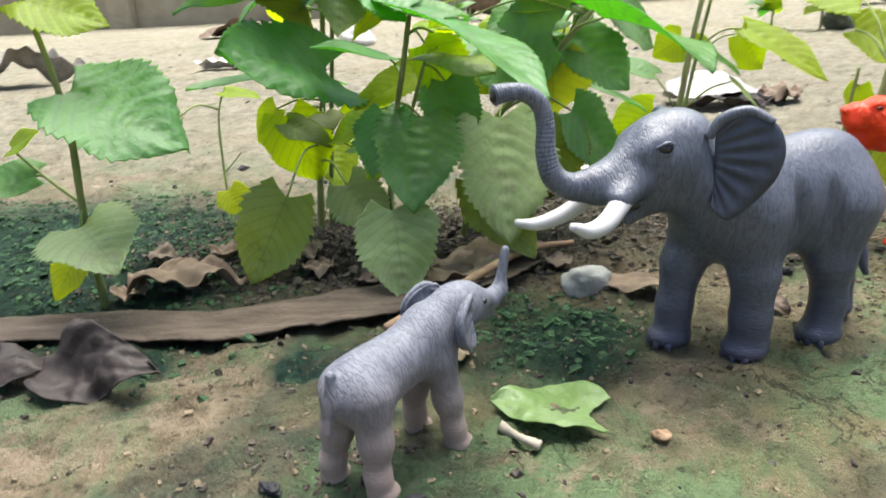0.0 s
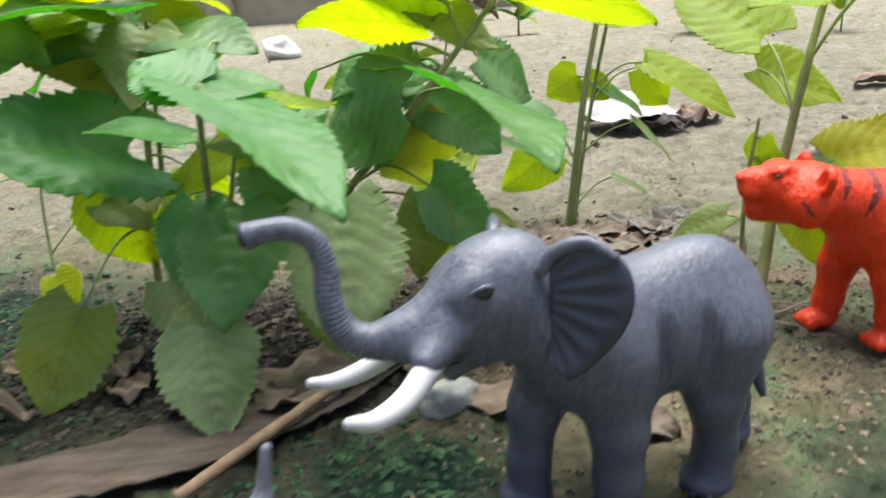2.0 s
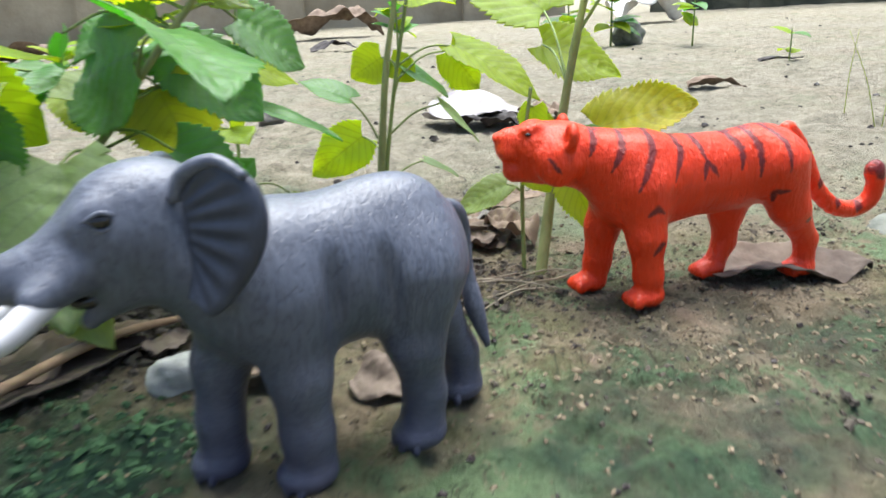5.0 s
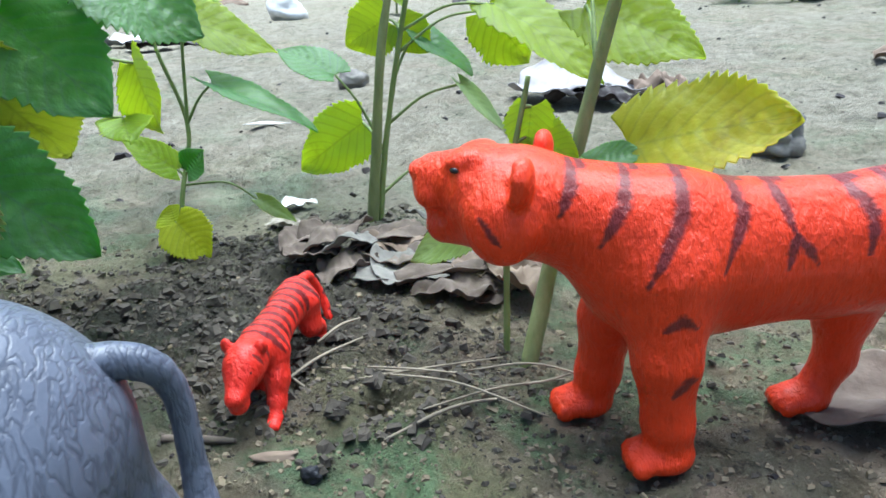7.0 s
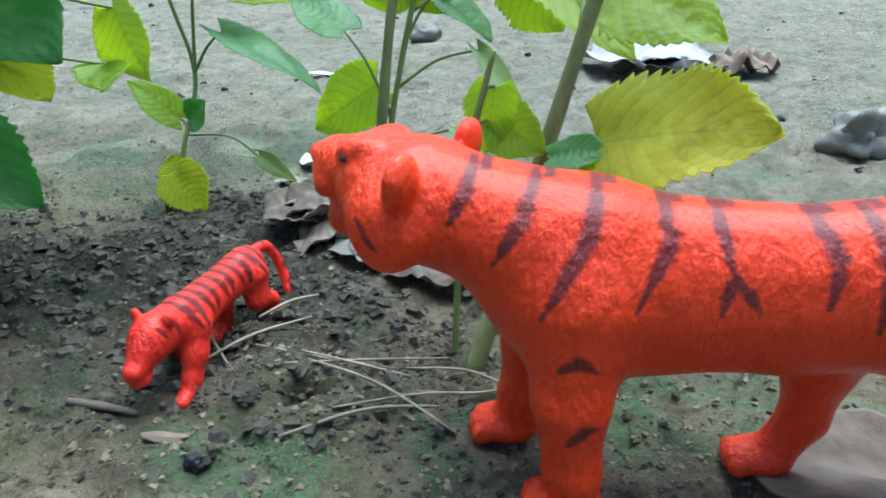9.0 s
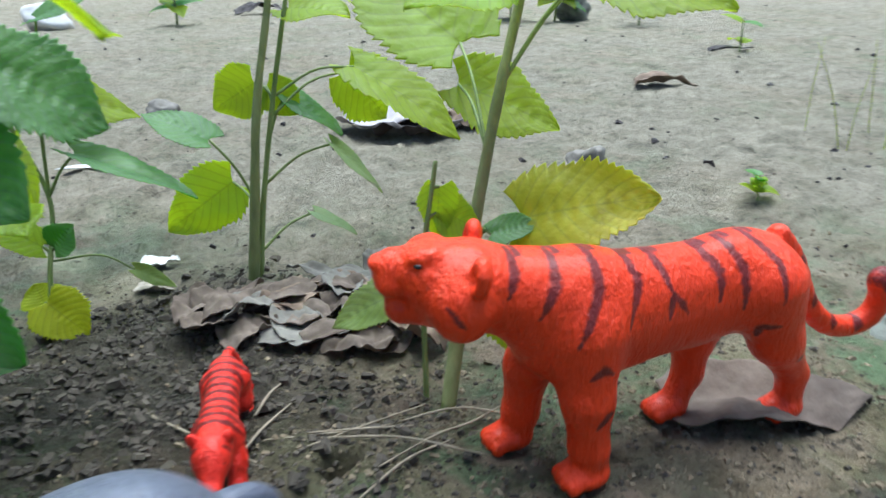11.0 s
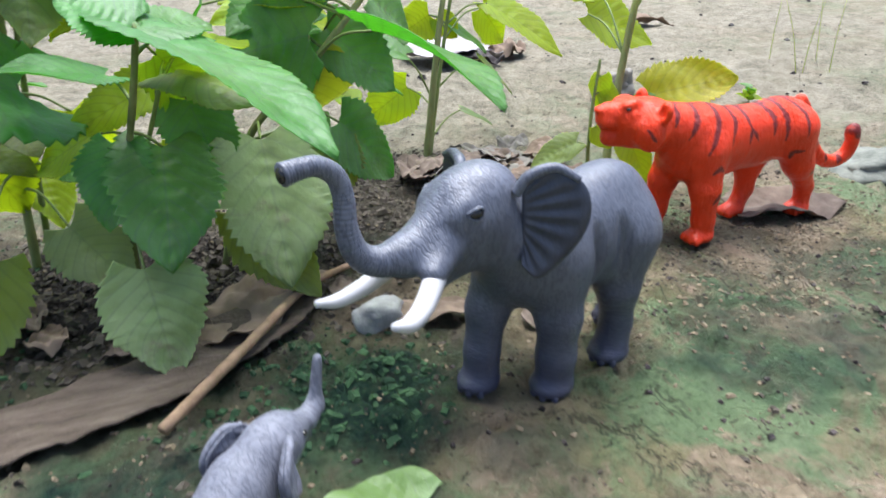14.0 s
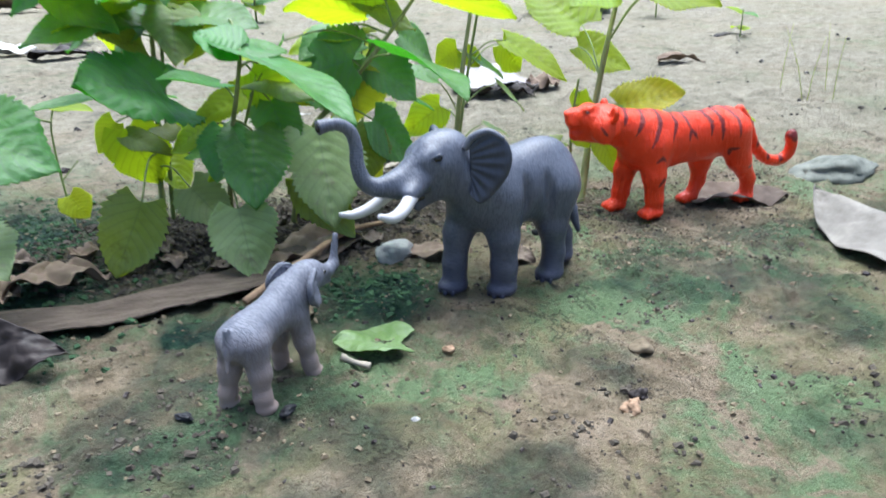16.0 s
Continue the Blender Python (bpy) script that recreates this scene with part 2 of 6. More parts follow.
    ms = n.new("ShaderNodeMixShader")
    ms.inputs[0].default_value = trans
    l.new(b.outputs[0], ms.inputs[1])
    l.new(tr.outputs[0], ms.inputs[2])
    l.new(ms.outputs[0], n["Material Output"].inputs["Surface"])
    return m


GROUND = ground_mat()
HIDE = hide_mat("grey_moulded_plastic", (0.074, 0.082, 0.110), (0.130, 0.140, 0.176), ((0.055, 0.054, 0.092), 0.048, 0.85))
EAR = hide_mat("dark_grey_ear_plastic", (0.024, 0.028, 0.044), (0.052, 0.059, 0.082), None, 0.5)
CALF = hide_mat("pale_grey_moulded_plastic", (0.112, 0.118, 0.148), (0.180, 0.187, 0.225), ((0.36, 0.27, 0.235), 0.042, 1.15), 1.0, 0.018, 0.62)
TUSK = simple("ivory_white_plastic", (0.48, 0.47, 0.48), (0.62, 0.61, 0.62), 60, 0.35, 0.0001, 0.5)
EYE_M = simple("black_painted_eye", (0.008, 0.007, 0.007), (0.02, 0.018, 0.016), 200, 0.12, 0.00001, 0.6)
TIGER = tiger_mat("orange_moulded_plastic", (0.76, 0.042, 0.003), (0.035, 0.010, 0.016))
CUB = tiger_mat("red_moulded_plastic", (0.74, 0.026, 0.012), (0.014, 0.005, 0.007))
LEAF_GREEN = leaf_mat("deep_green_leaf", (0.110, 0.265, 0.060), (0.27, 0.41, 0.20), (0.30, 0.68, 0.04), (0.20, 0.24, 0.10), 0.3, 0.54, 0.40)
LEAF_PALE = leaf_mat("pale_weathered_leaf", (0.33, 0.43, 0.21), (0.42, 0.50, 0.30), (0.60, 0.70, 0.26), (0.50, 0.43, 0.30), 0.7, 0.58, 0.45)
LEAF_OLIVE = leaf_mat("olive_leaf", (0.215, 0.285, 0.075), (0.29, 0.35, 0.13), (0.60, 0.66, 0.08), (0.22, 0.18, 0.05), 0.45, 0.6, 0.45)
LEAF_LIME = leaf_mat("sunlit_lime_leaf", (0.24, 0.36, 0.02), (0.36, 0.45, 0.07), (0.78, 0.90, 0.03), (0.30, 0.28, 0.02), 0.25, 0.68, 0.45, 0.15)
LEAF_YELLOW = leaf_mat("yellowing_leaf", (0.52, 0.58, 0.03), (0.50, 0.56, 0.07), (0.82, 0.86, 0.03), (0.25, 0.17, 0.03), 0.35, 0.64, 0.45, 0.15)
STEM_M = simple("green_stem", (0.13, 0.18, 0.045), (0.26, 0.32, 0.11), 130, 0.6, 0.0004, stretch=(1, 1, 0.3))
STEM_OLD = simple("grey_green_woody_stem", (0.14, 0.165, 0.055), (0.31, 0.33, 0.14), 110, 0.8, 0.0006, stretch=(1, 1, 0.25))
DRY = simple("dry_brown_leaf", (0.125, 0.085, 0.060), (0.29, 0.215, 0.155), 40, 0.8, 0.0006)
DRY_BROWN = simple("dull_brown_leaf", (0.085, 0.062, 0.047), (0.21, 0.165, 0.13), 45, 0.85, 0.0008)
DRY_GREY = simple("dry_grey_leaf", (0.125, 0.112, 0.095), (0.27, 0.25, 0.215), 38, 0.85, 0.0006)
DRY_DARK = simple("rotten_dark_leaf", (0.012, 0.009, 0.009), (0.05, 0.038, 0.034), 50, 0.6, 0.0006)
STRAW = simple("straw", (0.17, 0.14, 0.095), (0.36, 0.30, 0.22), 90, 0.8, 0.0003)
TWIG = simple("reddish_brown_twig", (0.20, 0.125, 0.075), (0.40, 0.27, 0.17), 120, 0.75, 0.0004)
BARK = simple("dry_grey_brown_bark", (0.055, 0.041, 0.031), (0.155, 0.122, 0.094), 60, 0.9, 0.0035, 0.2, stretch=(0.5, 2.2, 1.0))
LEAF_FALLEN = leaf_mat("fallen_fresh_leaf", (0.18, 0.29, 0.08), (0.27, 0.37, 0.15), (0.35, 0.55, 0.06), trans=0.3, gloss=0.4)
ORANGE = simple("orange_dead_leaf", (0.45, 0.16, 0.03), (0.62, 0.28, 0.06), 40, 0.7, 0.0005)
PLASTER = simple("stained_tan_plaster", (0.30, 0.25, 0.17), (0.46, 0.40, 0.29), 3.0, 0.9, 0.01)
MOSSY = simple("mossy_dark_masonry", (0.035, 0.042, 0.03), (0.20, 0.19, 0.13), 6.0, 0.9, 0.02)
STONE = simple("grey_stone", (0.075, 0.082, 0.066), (0.22, 0.225, 0.19), 60, 0.85, 0.001)
CRUMB = simple("loose_tan_soil", (0.095, 0.074, 0.046), (0.25, 0.20, 0.132), 45, 0.95, 0.0008)
CLOD = simple("crumbled_soil", (0.020, 0.017, 0.013), (0.120, 0.101, 0.078), 55, 0.95, 0.0012)
PAPER = simple("white_flake", (0.60, 0.58, 0.54), (0.78, 0.76, 0.72), 60, 0.8, 0.0004)
PETAL = simple("pinkish_white_leaf", (0.28, 0.25, 0.245), (0.48, 0.445, 0.44), 30, 0.75, 0.0006)
BONE = simple("pale_dry_stalk", (0.30, 0.26, 0.20), (0.47, 0.41, 0.33), 90, 0.8, 0.0004)
MOSS_M = simple("dark_green_moss", (0.007, 0.022, 0.013), (0.065, 0.130, 0.056), 90, 0.95, 0.001)
STONE_PALE = simple("pale_grey_stone", (0.24, 0.24, 0.23), (0.50, 0.49, 0.46), 80, 0.85, 0.001)
COAL = simple("charred_bit", (0.01, 0.01, 0.012), (0.03, 0.03, 0.034), 150, 0.6, 0.0006)


# ---- mesh helpers ----
def mesh_object(name, verts, faces, materials, parent=None, smooth=True, index=None):
    me = bpy.data.meshes.new(name)
    me.from_pydata([tuple(v) for v in verts], [], [tuple(f) for f in faces])
    for m in (materials if isinstance(materials, (list, tuple)) else [materials]):
        me.materials.append(m)
    me.polygons.foreach_set("use_smooth", [smooth] * len(me.polygons))
    if index is not None:
        me.polygons.foreach_set("material_index", list(index))
    me.update()
    ob = new(name, me)
    if parent:
        ob.parent = parent
    return ob


def spline(points, count):
    """A smooth line through the points (Catmull-Rom), as count points with any further columns carried along."""
    p = np.array(points, float)
    p = np.vstack([2 * p[0] - p[1], p, 2 * p[-1] - p[-2]])
    out = []
    for u in np.linspace(0, len(p) - 3 - 1e-9, count):
        i, f = int(u), u - int(u)
        a, b, c, d = p[i:i + 4]
        out.append(0.5 * (2 * b + (c - a) * f + (2 * a - 5 * b + 4 * c - d) * f * f + (3 * b - a - 3 * c + d) * f ** 3))
    return np.array(out)


def tube(points, count=24, sides=10, ring=0.0, rings=0.0, flat=1.0, rough=0.0, seed=0):
    """A tapering tube through (x, y, z, radius) points; ring, rings: depth and number of the folds round it."""
    s = spline(points, count)
    rnd = random.Random(seed)
    verts, faces = [], []
    up = np.array([0.03, 1.0, 0.11])
    for i in range(count):
        d = s[min(i + 1, count - 1), :3] - s[max(i - 1, 0), :3]
        d /= np.linalg.norm(d) + 1e-12
        a = np.cross(up, d)
        a /= np.linalg.norm(a) + 1e-12
        b = np.cross(d, a)
        up = b if np.linalg.norm(b) > 0 else up
        r = s[i, 3] * (1 + ring * (abs(math.sin(math.pi * rings * i / (count - 1))) - 0.5))
        for k in range(sides):
            w = 2 * math.pi * k / sides
            q = r * (1 + rough * rnd.uniform(-1, 1))
            verts.append(s[i, :3] + q * (math.cos(w) * a * flat + math.sin(w) * b))
    for i in range(count - 1):
        for k in range(sides):
            k2 = (k + 1) % sides
            faces.append((i * sides + k, i * sides + k2, (i + 1) * sides + k2, (i + 1) * sides + k))
    faces += [tuple(range(sides))[::-1], tuple((count - 1) * sides + k for k in range(sides))]
    return np.array(verts), faces


def ball(c, r, n=10, m=14):
    verts, faces = [], []
    r = np.array(r if isinstance(r, (tuple, list)) else (r, r, r))
    for i in range(1, n):
        for k in range(m):
            a, b = math.pi * i / n, 2 * math.pi * k / m
            verts.append(np.array(c) + r * (math.sin(a) * math.cos(b), math.sin(a) * math.sin(b), math.cos(a)))
    for i in range(n - 2):
        for k in range(m):
            k2 = (k + 1) % m
            faces.append((i * m + k, (i + 1) * m + k, (i + 1) * m + k2, i * m + k2))
    faces += [tuple(range(m)), tuple((n - 2) * m + k for k in range(m))[::-1]]
    return np.array(verts), faces


def sculpt(prims, cell):
    """One closed smooth skin round blended lumps. Each lump: ("cone", a, b, ra, rb, k), ("egg", centre, radii, (rx, ry, rz), k);
    k is how softly it melts into the rest; a negative k carves the lump out."""
    ends = []
    for p in prims:
        if p[0] == "cone":
            r = max(p[3], p[4])
            ends += [np.array(p[1]) - r, np.array(p[1]) + r, np.array(p[2]) - r, np.array(p[2]) + r]
        else:
            r = max(p[2])
            ends += [np.array(p[1]) - r, np.array(p[1]) + r]
    lo, hi = np.min(ends, axis=0) - 4 * cell, np.max(ends, axis=0) + 4 * cell
    dims = np.ceil((hi - lo) / cell).astype(int) + 1
    field = np.full(dims, 1.0, np.float32)
    axes = [lo[i] + cell * np.arange(dims[i]) for i in range(3)]
    for p in prims:
        k = abs(p[-1])
        margin = k + 4 * cell
        if p[0] == "cone":
            a, b = np.array(p[1]), np.array(p[2])
            r = max(p[3], p[4])
            blo, bhi = np.minimum(a, b) - r - margin, np.maximum(a, b) + r + margin
        else:
            a, r = np.array(p[1]), max(p[2])
            blo, bhi = a - r - margin, a + r + margin
        i0 = np.maximum(np.floor((blo - lo) / cell).astype(int), 0)
        i1 = np.minimum(np.ceil((bhi - lo) / cell).astype(int) + 1, dims)
        if np.any(i1 <= i0):
            continue
        sl = tuple(slice(i0[j], i1[j]) for j in range(3))
        X, Y, Z = np.meshgrid(*[axes[j][sl[j]] for j in range(3)], indexing="ij")
        if p[0] == "cone":
            d = b - a
            h = np.clip(((X - a[0]) * d[0] + (Y - a[1]) * d[1] + (Z - a[2]) * d[2]) / (d @ d + 1e-12), 0, 1)
            dist = np.sqrt((X - a[0] - h * d[0]) ** 2 + (Y - a[1] - h * d[1]) ** 2 + (Z - a[2] - h * d[2]) ** 2) - (p[3] + h * (p[4] - p[3]))
        else:
            rot = np.array(Euler([radians(v) for v in p[3]]).to_matrix())
            P = np.stack([X - a[0], Y - a[1], Z - a[2]], -1) @ rot
            q = P / np.array(p[2])
            k0 = np.sqrt((q ** 2).sum(-1))
            k1 = np.sqrt(((q / np.array(p[2])) ** 2).sum(-1)) + 1e-9
            dist = k0 * (k0 - 1) / k1
        f = field[sl]
        if p[-1] < 0:
            h = np.clip(0.5 - 0.5 * (f + dist) / k, 0, 1)
            field[sl] = f * (1 - h) - dist * h + k * h * (1 - h)
        else:
            h = np.clip(0.5 + 0.5 * (f - dist) / k, 0, 1)
            field[sl] = f * (1 - h) + dist * h - k * h * (1 - h)
    # surface nets
    s = field < 0
    corners = [(i, j, k) for i in (0, 1) for j in (0, 1) for k in (0, 1)]
    n = np.array(dims) - 1

    def part_of(arr, c):
        return arr[c[0]:c[0] + n[0], c[1]:c[1] + n[1], c[2]:c[2] + n[2]]
    total = sum(part_of(s, c).astype(np.int8) for c in corners)
    active = (total > 0) & (total < 8)
    ids = np.full(n, -1, int)
    where = np.argwhere(active)
    ids[active] = np.arange(len(where))
    acc, cnt = np.zeros((len(where), 3)), np.zeros(len(where))
    for c1 in corners:
        for ax in range(3):
            if c1[ax]:
                continue
            c2 = list(c1)
            c2[ax] = 1
            f1, f2 = part_of(field, c1)[active], part_of(field, c2)[active]
            cross = (f1 < 0) != (f2 < 0)
            u = np.where(cross, f1 / np.where(cross, f1 - f2, 1), 0)
            pt = np.tile(np.array(c1, float), (len(where), 1))
            pt[:, ax] += u
            acc[cross] += pt[cross]
            cnt[cross] += 1
    verts = lo + cell * (where + acc / cnt[:, None])
    faces = []
    for ax in range(3):
        o1, o2 = [a for a in range(3) if a != ax]
        sl1, sl2 = [slice(None)] * 3, [slice(None)] * 3
        sl1[ax], sl2[ax] = slice(0, -1), slice(1, None)
        ch = s[tuple(sl1)] != s[tuple(sl2)]
        for e in np.argwhere(ch):
            if e[o1] == 0 or e[o2] == 0 or e[o1] >= n[o1] or e[o2] >= n[o2] or e[ax] >= n[ax]:
                continue
            q = []
            for da, db in ((-1, -1), (0, -1), (0, 0), (-1, 0)):
                w = e.copy()
                w[o1] += da
                w[o2] += db
                q.append(ids[tuple(w)])
            flip = s[tuple(e)] != (ax == 1)
            faces.append(tuple(q) if flip else tuple(q[::-1]))
    return verts, faces


def merge(pieces):
    """(verts, faces, material index) pieces as one mesh."""
    V, F, I, base = [], [], [], 0
    for v, f, i in pieces:
        V.append(np.array(v))
        F += [tuple(base + a for a in q) for q in f]
        I += [i] * len(f)
        base += len(v)
    return np.vstack(V), F, I


# ---- ground ----
def smooth(a, b, x):
    u = np.clip((x - a) / (b - a), 0, 1)
    return u * u * (3 - 2 * u)


def lumps(x, y, scale, seed):
    """Smooth value noise on arrays."""
    x, y = np.asarray(x, float) * scale + 37.1 * seed, np.asarray(y, float) * scale - 11.7 * seed
    xi, yi = np.floor(x).astype(np.int64), np.floor(y).astype(np.int64)
    fx, fy = x - xi, y - yi
    fx, fy = fx * fx * (3 - 2 * fx), fy * fy * (3 - 2 * fy)

    def h(i, j):
        v = (i * 374761393 + j * 668265263 + seed * 974711) & 0x7FFFFFFF
        v = ((v ^ (v >> 13)) * 1274126177) & 0x7FFFFFFF
        return ((v ^ (v >> 16)) & 0xFFFF) / 65535.0
    return (h(xi, yi) * (1 - fx) + h(xi + 1, yi) * fx) * (1 - fy) + (h(xi, yi + 1) * (1 - fx) + h(xi + 1, yi + 1) * fx) * fy


def dirt(x, y):
    """How much loose dark earth lies at a place: round the roots of the seedlings."""
    a = np.exp(-(((x - 0.045) / 0.135) ** 2 + ((y - 0.485) / 0.085) ** 2) ** 2)
    b = np.exp(-(((x - 0.215) / 0.075) ** 2 + ((y - 0.56) / 0.075) ** 2) ** 2)
    c = np.exp(-(((x - 0.265) / 0.075) ** 2 + ((y - 0.475) / 0.045) ** 2) ** 2)
    return np.clip(a + 0.8 * b + 0.5 * c, 0, 1)


def ground_z(x, y):
    x, y = np.asarray(x, float), np.asarray(y, float)
    far = np.sqrt((x - 0.2) ** 2 + (y - 0.3) ** 2)
    away = 0.45 * x + 0.89 * y
    z = 0.042 * np.maximum(0, away - 0.55) * smooth(0.5, 0.9, away)
    flat = 0.35 + 0.65 * smooth(0.15, 0.5, far)
    z = z + flat * (0.010 * (lumps(x, y, 7, 3) - 0.5) * smooth(0.2, 0.6, far) + 0.004 * (lumps(x, y, 28, 4) - 0.5))
    z = z + 0.0046 * (lumps(x, y, 90, 5) - 0.5) + 0.0034 * (lumps(x, y, 215, 6) - 0.5)
    z = z + 0.0026 * smooth(0.50, 0.56, 0.6 * lumps(x, y, 26, 61) + 0.28 * lumps(x, y, 80, 62) + 0.12 * lumps(x, y, 210, 63))
    d = dirt(x, y)
    z = z + d * (0.006 * lumps(x, y, 60, 7) + 0.004 * lumps(x, y, 150, 8) - 0.002)
    z = z + 0.010 * np.exp(-((x - 0.256) ** 2 + (y - 0.622) ** 2) / 0.0014)
    hole = np.exp(-(((x - 0.278) ** 2 + 1.6 * (y - 0.458) ** 2) / 0.000045) ** 2)
    return z - 0.016 * hole


def gz(x, y):
    return float(ground_z(x, y))


def build_ground():
    n = 680
    u = np.linspace(-1, 1, n)
    k = 7.2
    off = np.sinh(k * u) / np.sinh(k)
    xs = 0.20 + 0.62 * u + 60 * (np.sign(u) * np.maximum(0, np.abs(off) - 0.0) ** 1.15)
    ys = 0.38 + 0.55 * u + 60 * (np.sign(u) * np.abs(off) ** 1.15)
    X, Y = np.meshgrid(xs, ys, indexing="ij")
    Z = ground_z(X, Y)
    verts = np.stack([X.ravel(), Y.ravel(), Z.ravel()], 1)
    i = np.arange(n * n).reshape(n, n)
    quads = np.stack([i[:-1, :-1].ravel(), i[1:, :-1].ravel(), i[1:, 1:].ravel(), i[:-1, 1:].ravel()], 1)
    ob = mesh_object("ground", verts, quads.tolist(), GROUND)
    moss = np.exp(-(((X + 0.20) / 0.23) ** 2 + ((Y - 0.47) / 0.17) ** 2) ** 2) * 0.95
    moss += 0.5 * np.exp(-(((X - 0.115) / 0.055) ** 2 + ((Y - 0.365) / 0.035) ** 2))
    moss += 0.75 * np.exp(-(((X + 0.02) / 0.16) ** 2 + ((Y - 0.325) / 0.03) ** 2)) * smooth(0.35, 0.6, lumps(X, Y, 22, 12))
    moss += 0.6 * np.exp(-(((X - 0.14) / 0.17) ** 2 + ((Y - 0.69) / 0.075) ** 2)) * smooth(0.25, 0.6, lumps(X, Y, 26, 13))
    patch = 0.55 * lumps(X, Y, 14, 9) + 0.3 * lumps(X, Y, 41, 19) + 0.15 * lumps(X, Y, 120, 20)
    moss += 0.55 * smooth(0.52, 0.78, patch) * smooth(0.0, 0.3, 0.62 - Y)
    moss *= 1 - smooth(0.2, 0.7, dirt(X, Y)) * 0.9
    pale = smooth(0.5, 0.85, Y + 0.25 * X) * 0.9 * (1 - 0.85 * np.clip(moss, 0, 1))
    cover = ob.data.color_attributes.new("cover", "FLOAT_COLOR", "POINT")
    col = np.stack([np.clip(moss, 0, 1).ravel(), np.clip(dirt(X, Y) * 1.1, 0, 1).ravel(), np.clip(pale, 0, 1).ravel(), np.ones(n * n)], 1)
    cover.data.foreach_set("color", col.astype(np.float32).ravel())
    return tagged(ob, "damp tan soil with green algae and moss patches", "ground", kind="structure")


build_ground()


# ---- toy elephants ----
def ear_sheet(hinge_top, hinge_bot, outline, thick, ribs=9, cup=0.0, out=(0, 1, 0)):
    """A fan-shaped ear: rays from the hinge line to the outline points, ribbed like a shell and cupped, with thickness."""
    nu, nv = 18, 44
    a, b = np.array(hinge_top, float), np.array(hinge_bot, float)
    o = spline(outline, nv)
    out = np.array(out, float)
    grid = np.zeros((nv, nu, 3))
    for j in range(nv):
        v = j / (nv - 1)
        h = a + (b - a) * v
        for i in range(nu):
            u = i / (nu - 1)
            p = h + (o[j] - h) * u
            rib = 0.00055 * math.sin(v * ribs * 2 * math.pi) * math.sin(math.pi * min(u * 1.05, 1)) * thick / 0.0024
            rim = -thick * 0.8 * max(0, (u - 0.82) / 0.18) ** 2 * math.sin(math.pi * v)
            grid[j, i] = p + out * (rib + rim + cup * math.sin(math.pi * u) * math.sin(math.pi * v))
    front = (grid + out * thick / 2).reshape(-1, 3)
    back = (grid - out * thick / 2).reshape(-1, 3)
    verts = np.vstack([front, back])
    faces, m = [], nu * nv
    for j in range(nv - 1):
        for i in range(nu - 1):
            q = (j * nu + i, j * nu + i + 1, (j + 1) * nu + i + 1, (j + 1) * nu + i)
            faces += [q, tuple(m + x for x in q[::-1])]
    edge = [i for i in range(nu)] + [j * nu + nu - 1 for j in range(1, nv)] + [(nv - 1) * nu + i for i in range(nu - 2, -1, -1)] + [j * nu for j in range(nv - 2, 0, -1)]
    for s, e in zip(edge, edge[1:] + edge[:1]):
        faces.append((s, m + s, m + e, e))
    return verts, faces


def leg(hip, knee, ankle, foot, r, k=0.008):
    """Thigh, shin and a broad round foot."""
    f = np.array(foot)
    return [("cone", hip, knee, r[0], r[1], k), ("cone", knee, ankle, r[1], r[2], 0.004),
            ("cone", ankle, tuple(f + (0, 0, r[3] * 0.9)), r[2], r[3] * 0.95, 0.003),
            ("egg", tuple(f + (0.0015, 0, r[3] * 0.55)), (r[3] * 1.12, r[3] * 1.05, r[3] * 0.62), (0, 0, 0), 0.002)]


def toes(foot, r, n=4, way=0.0, size=0.0019):
    out = []
    for i in range(n):
        a = radians(way + (i - (n - 1) / 2) * 38)
        out.append((*ball((foot[0] + 0.0015 + r * 1.02 * math.cos(a), foot[1] + r * 0.98 * math.sin(a), size * 1.25), (size * 0.75, size * 0.95, size * 1.25), 8, 10), 0))
    return out


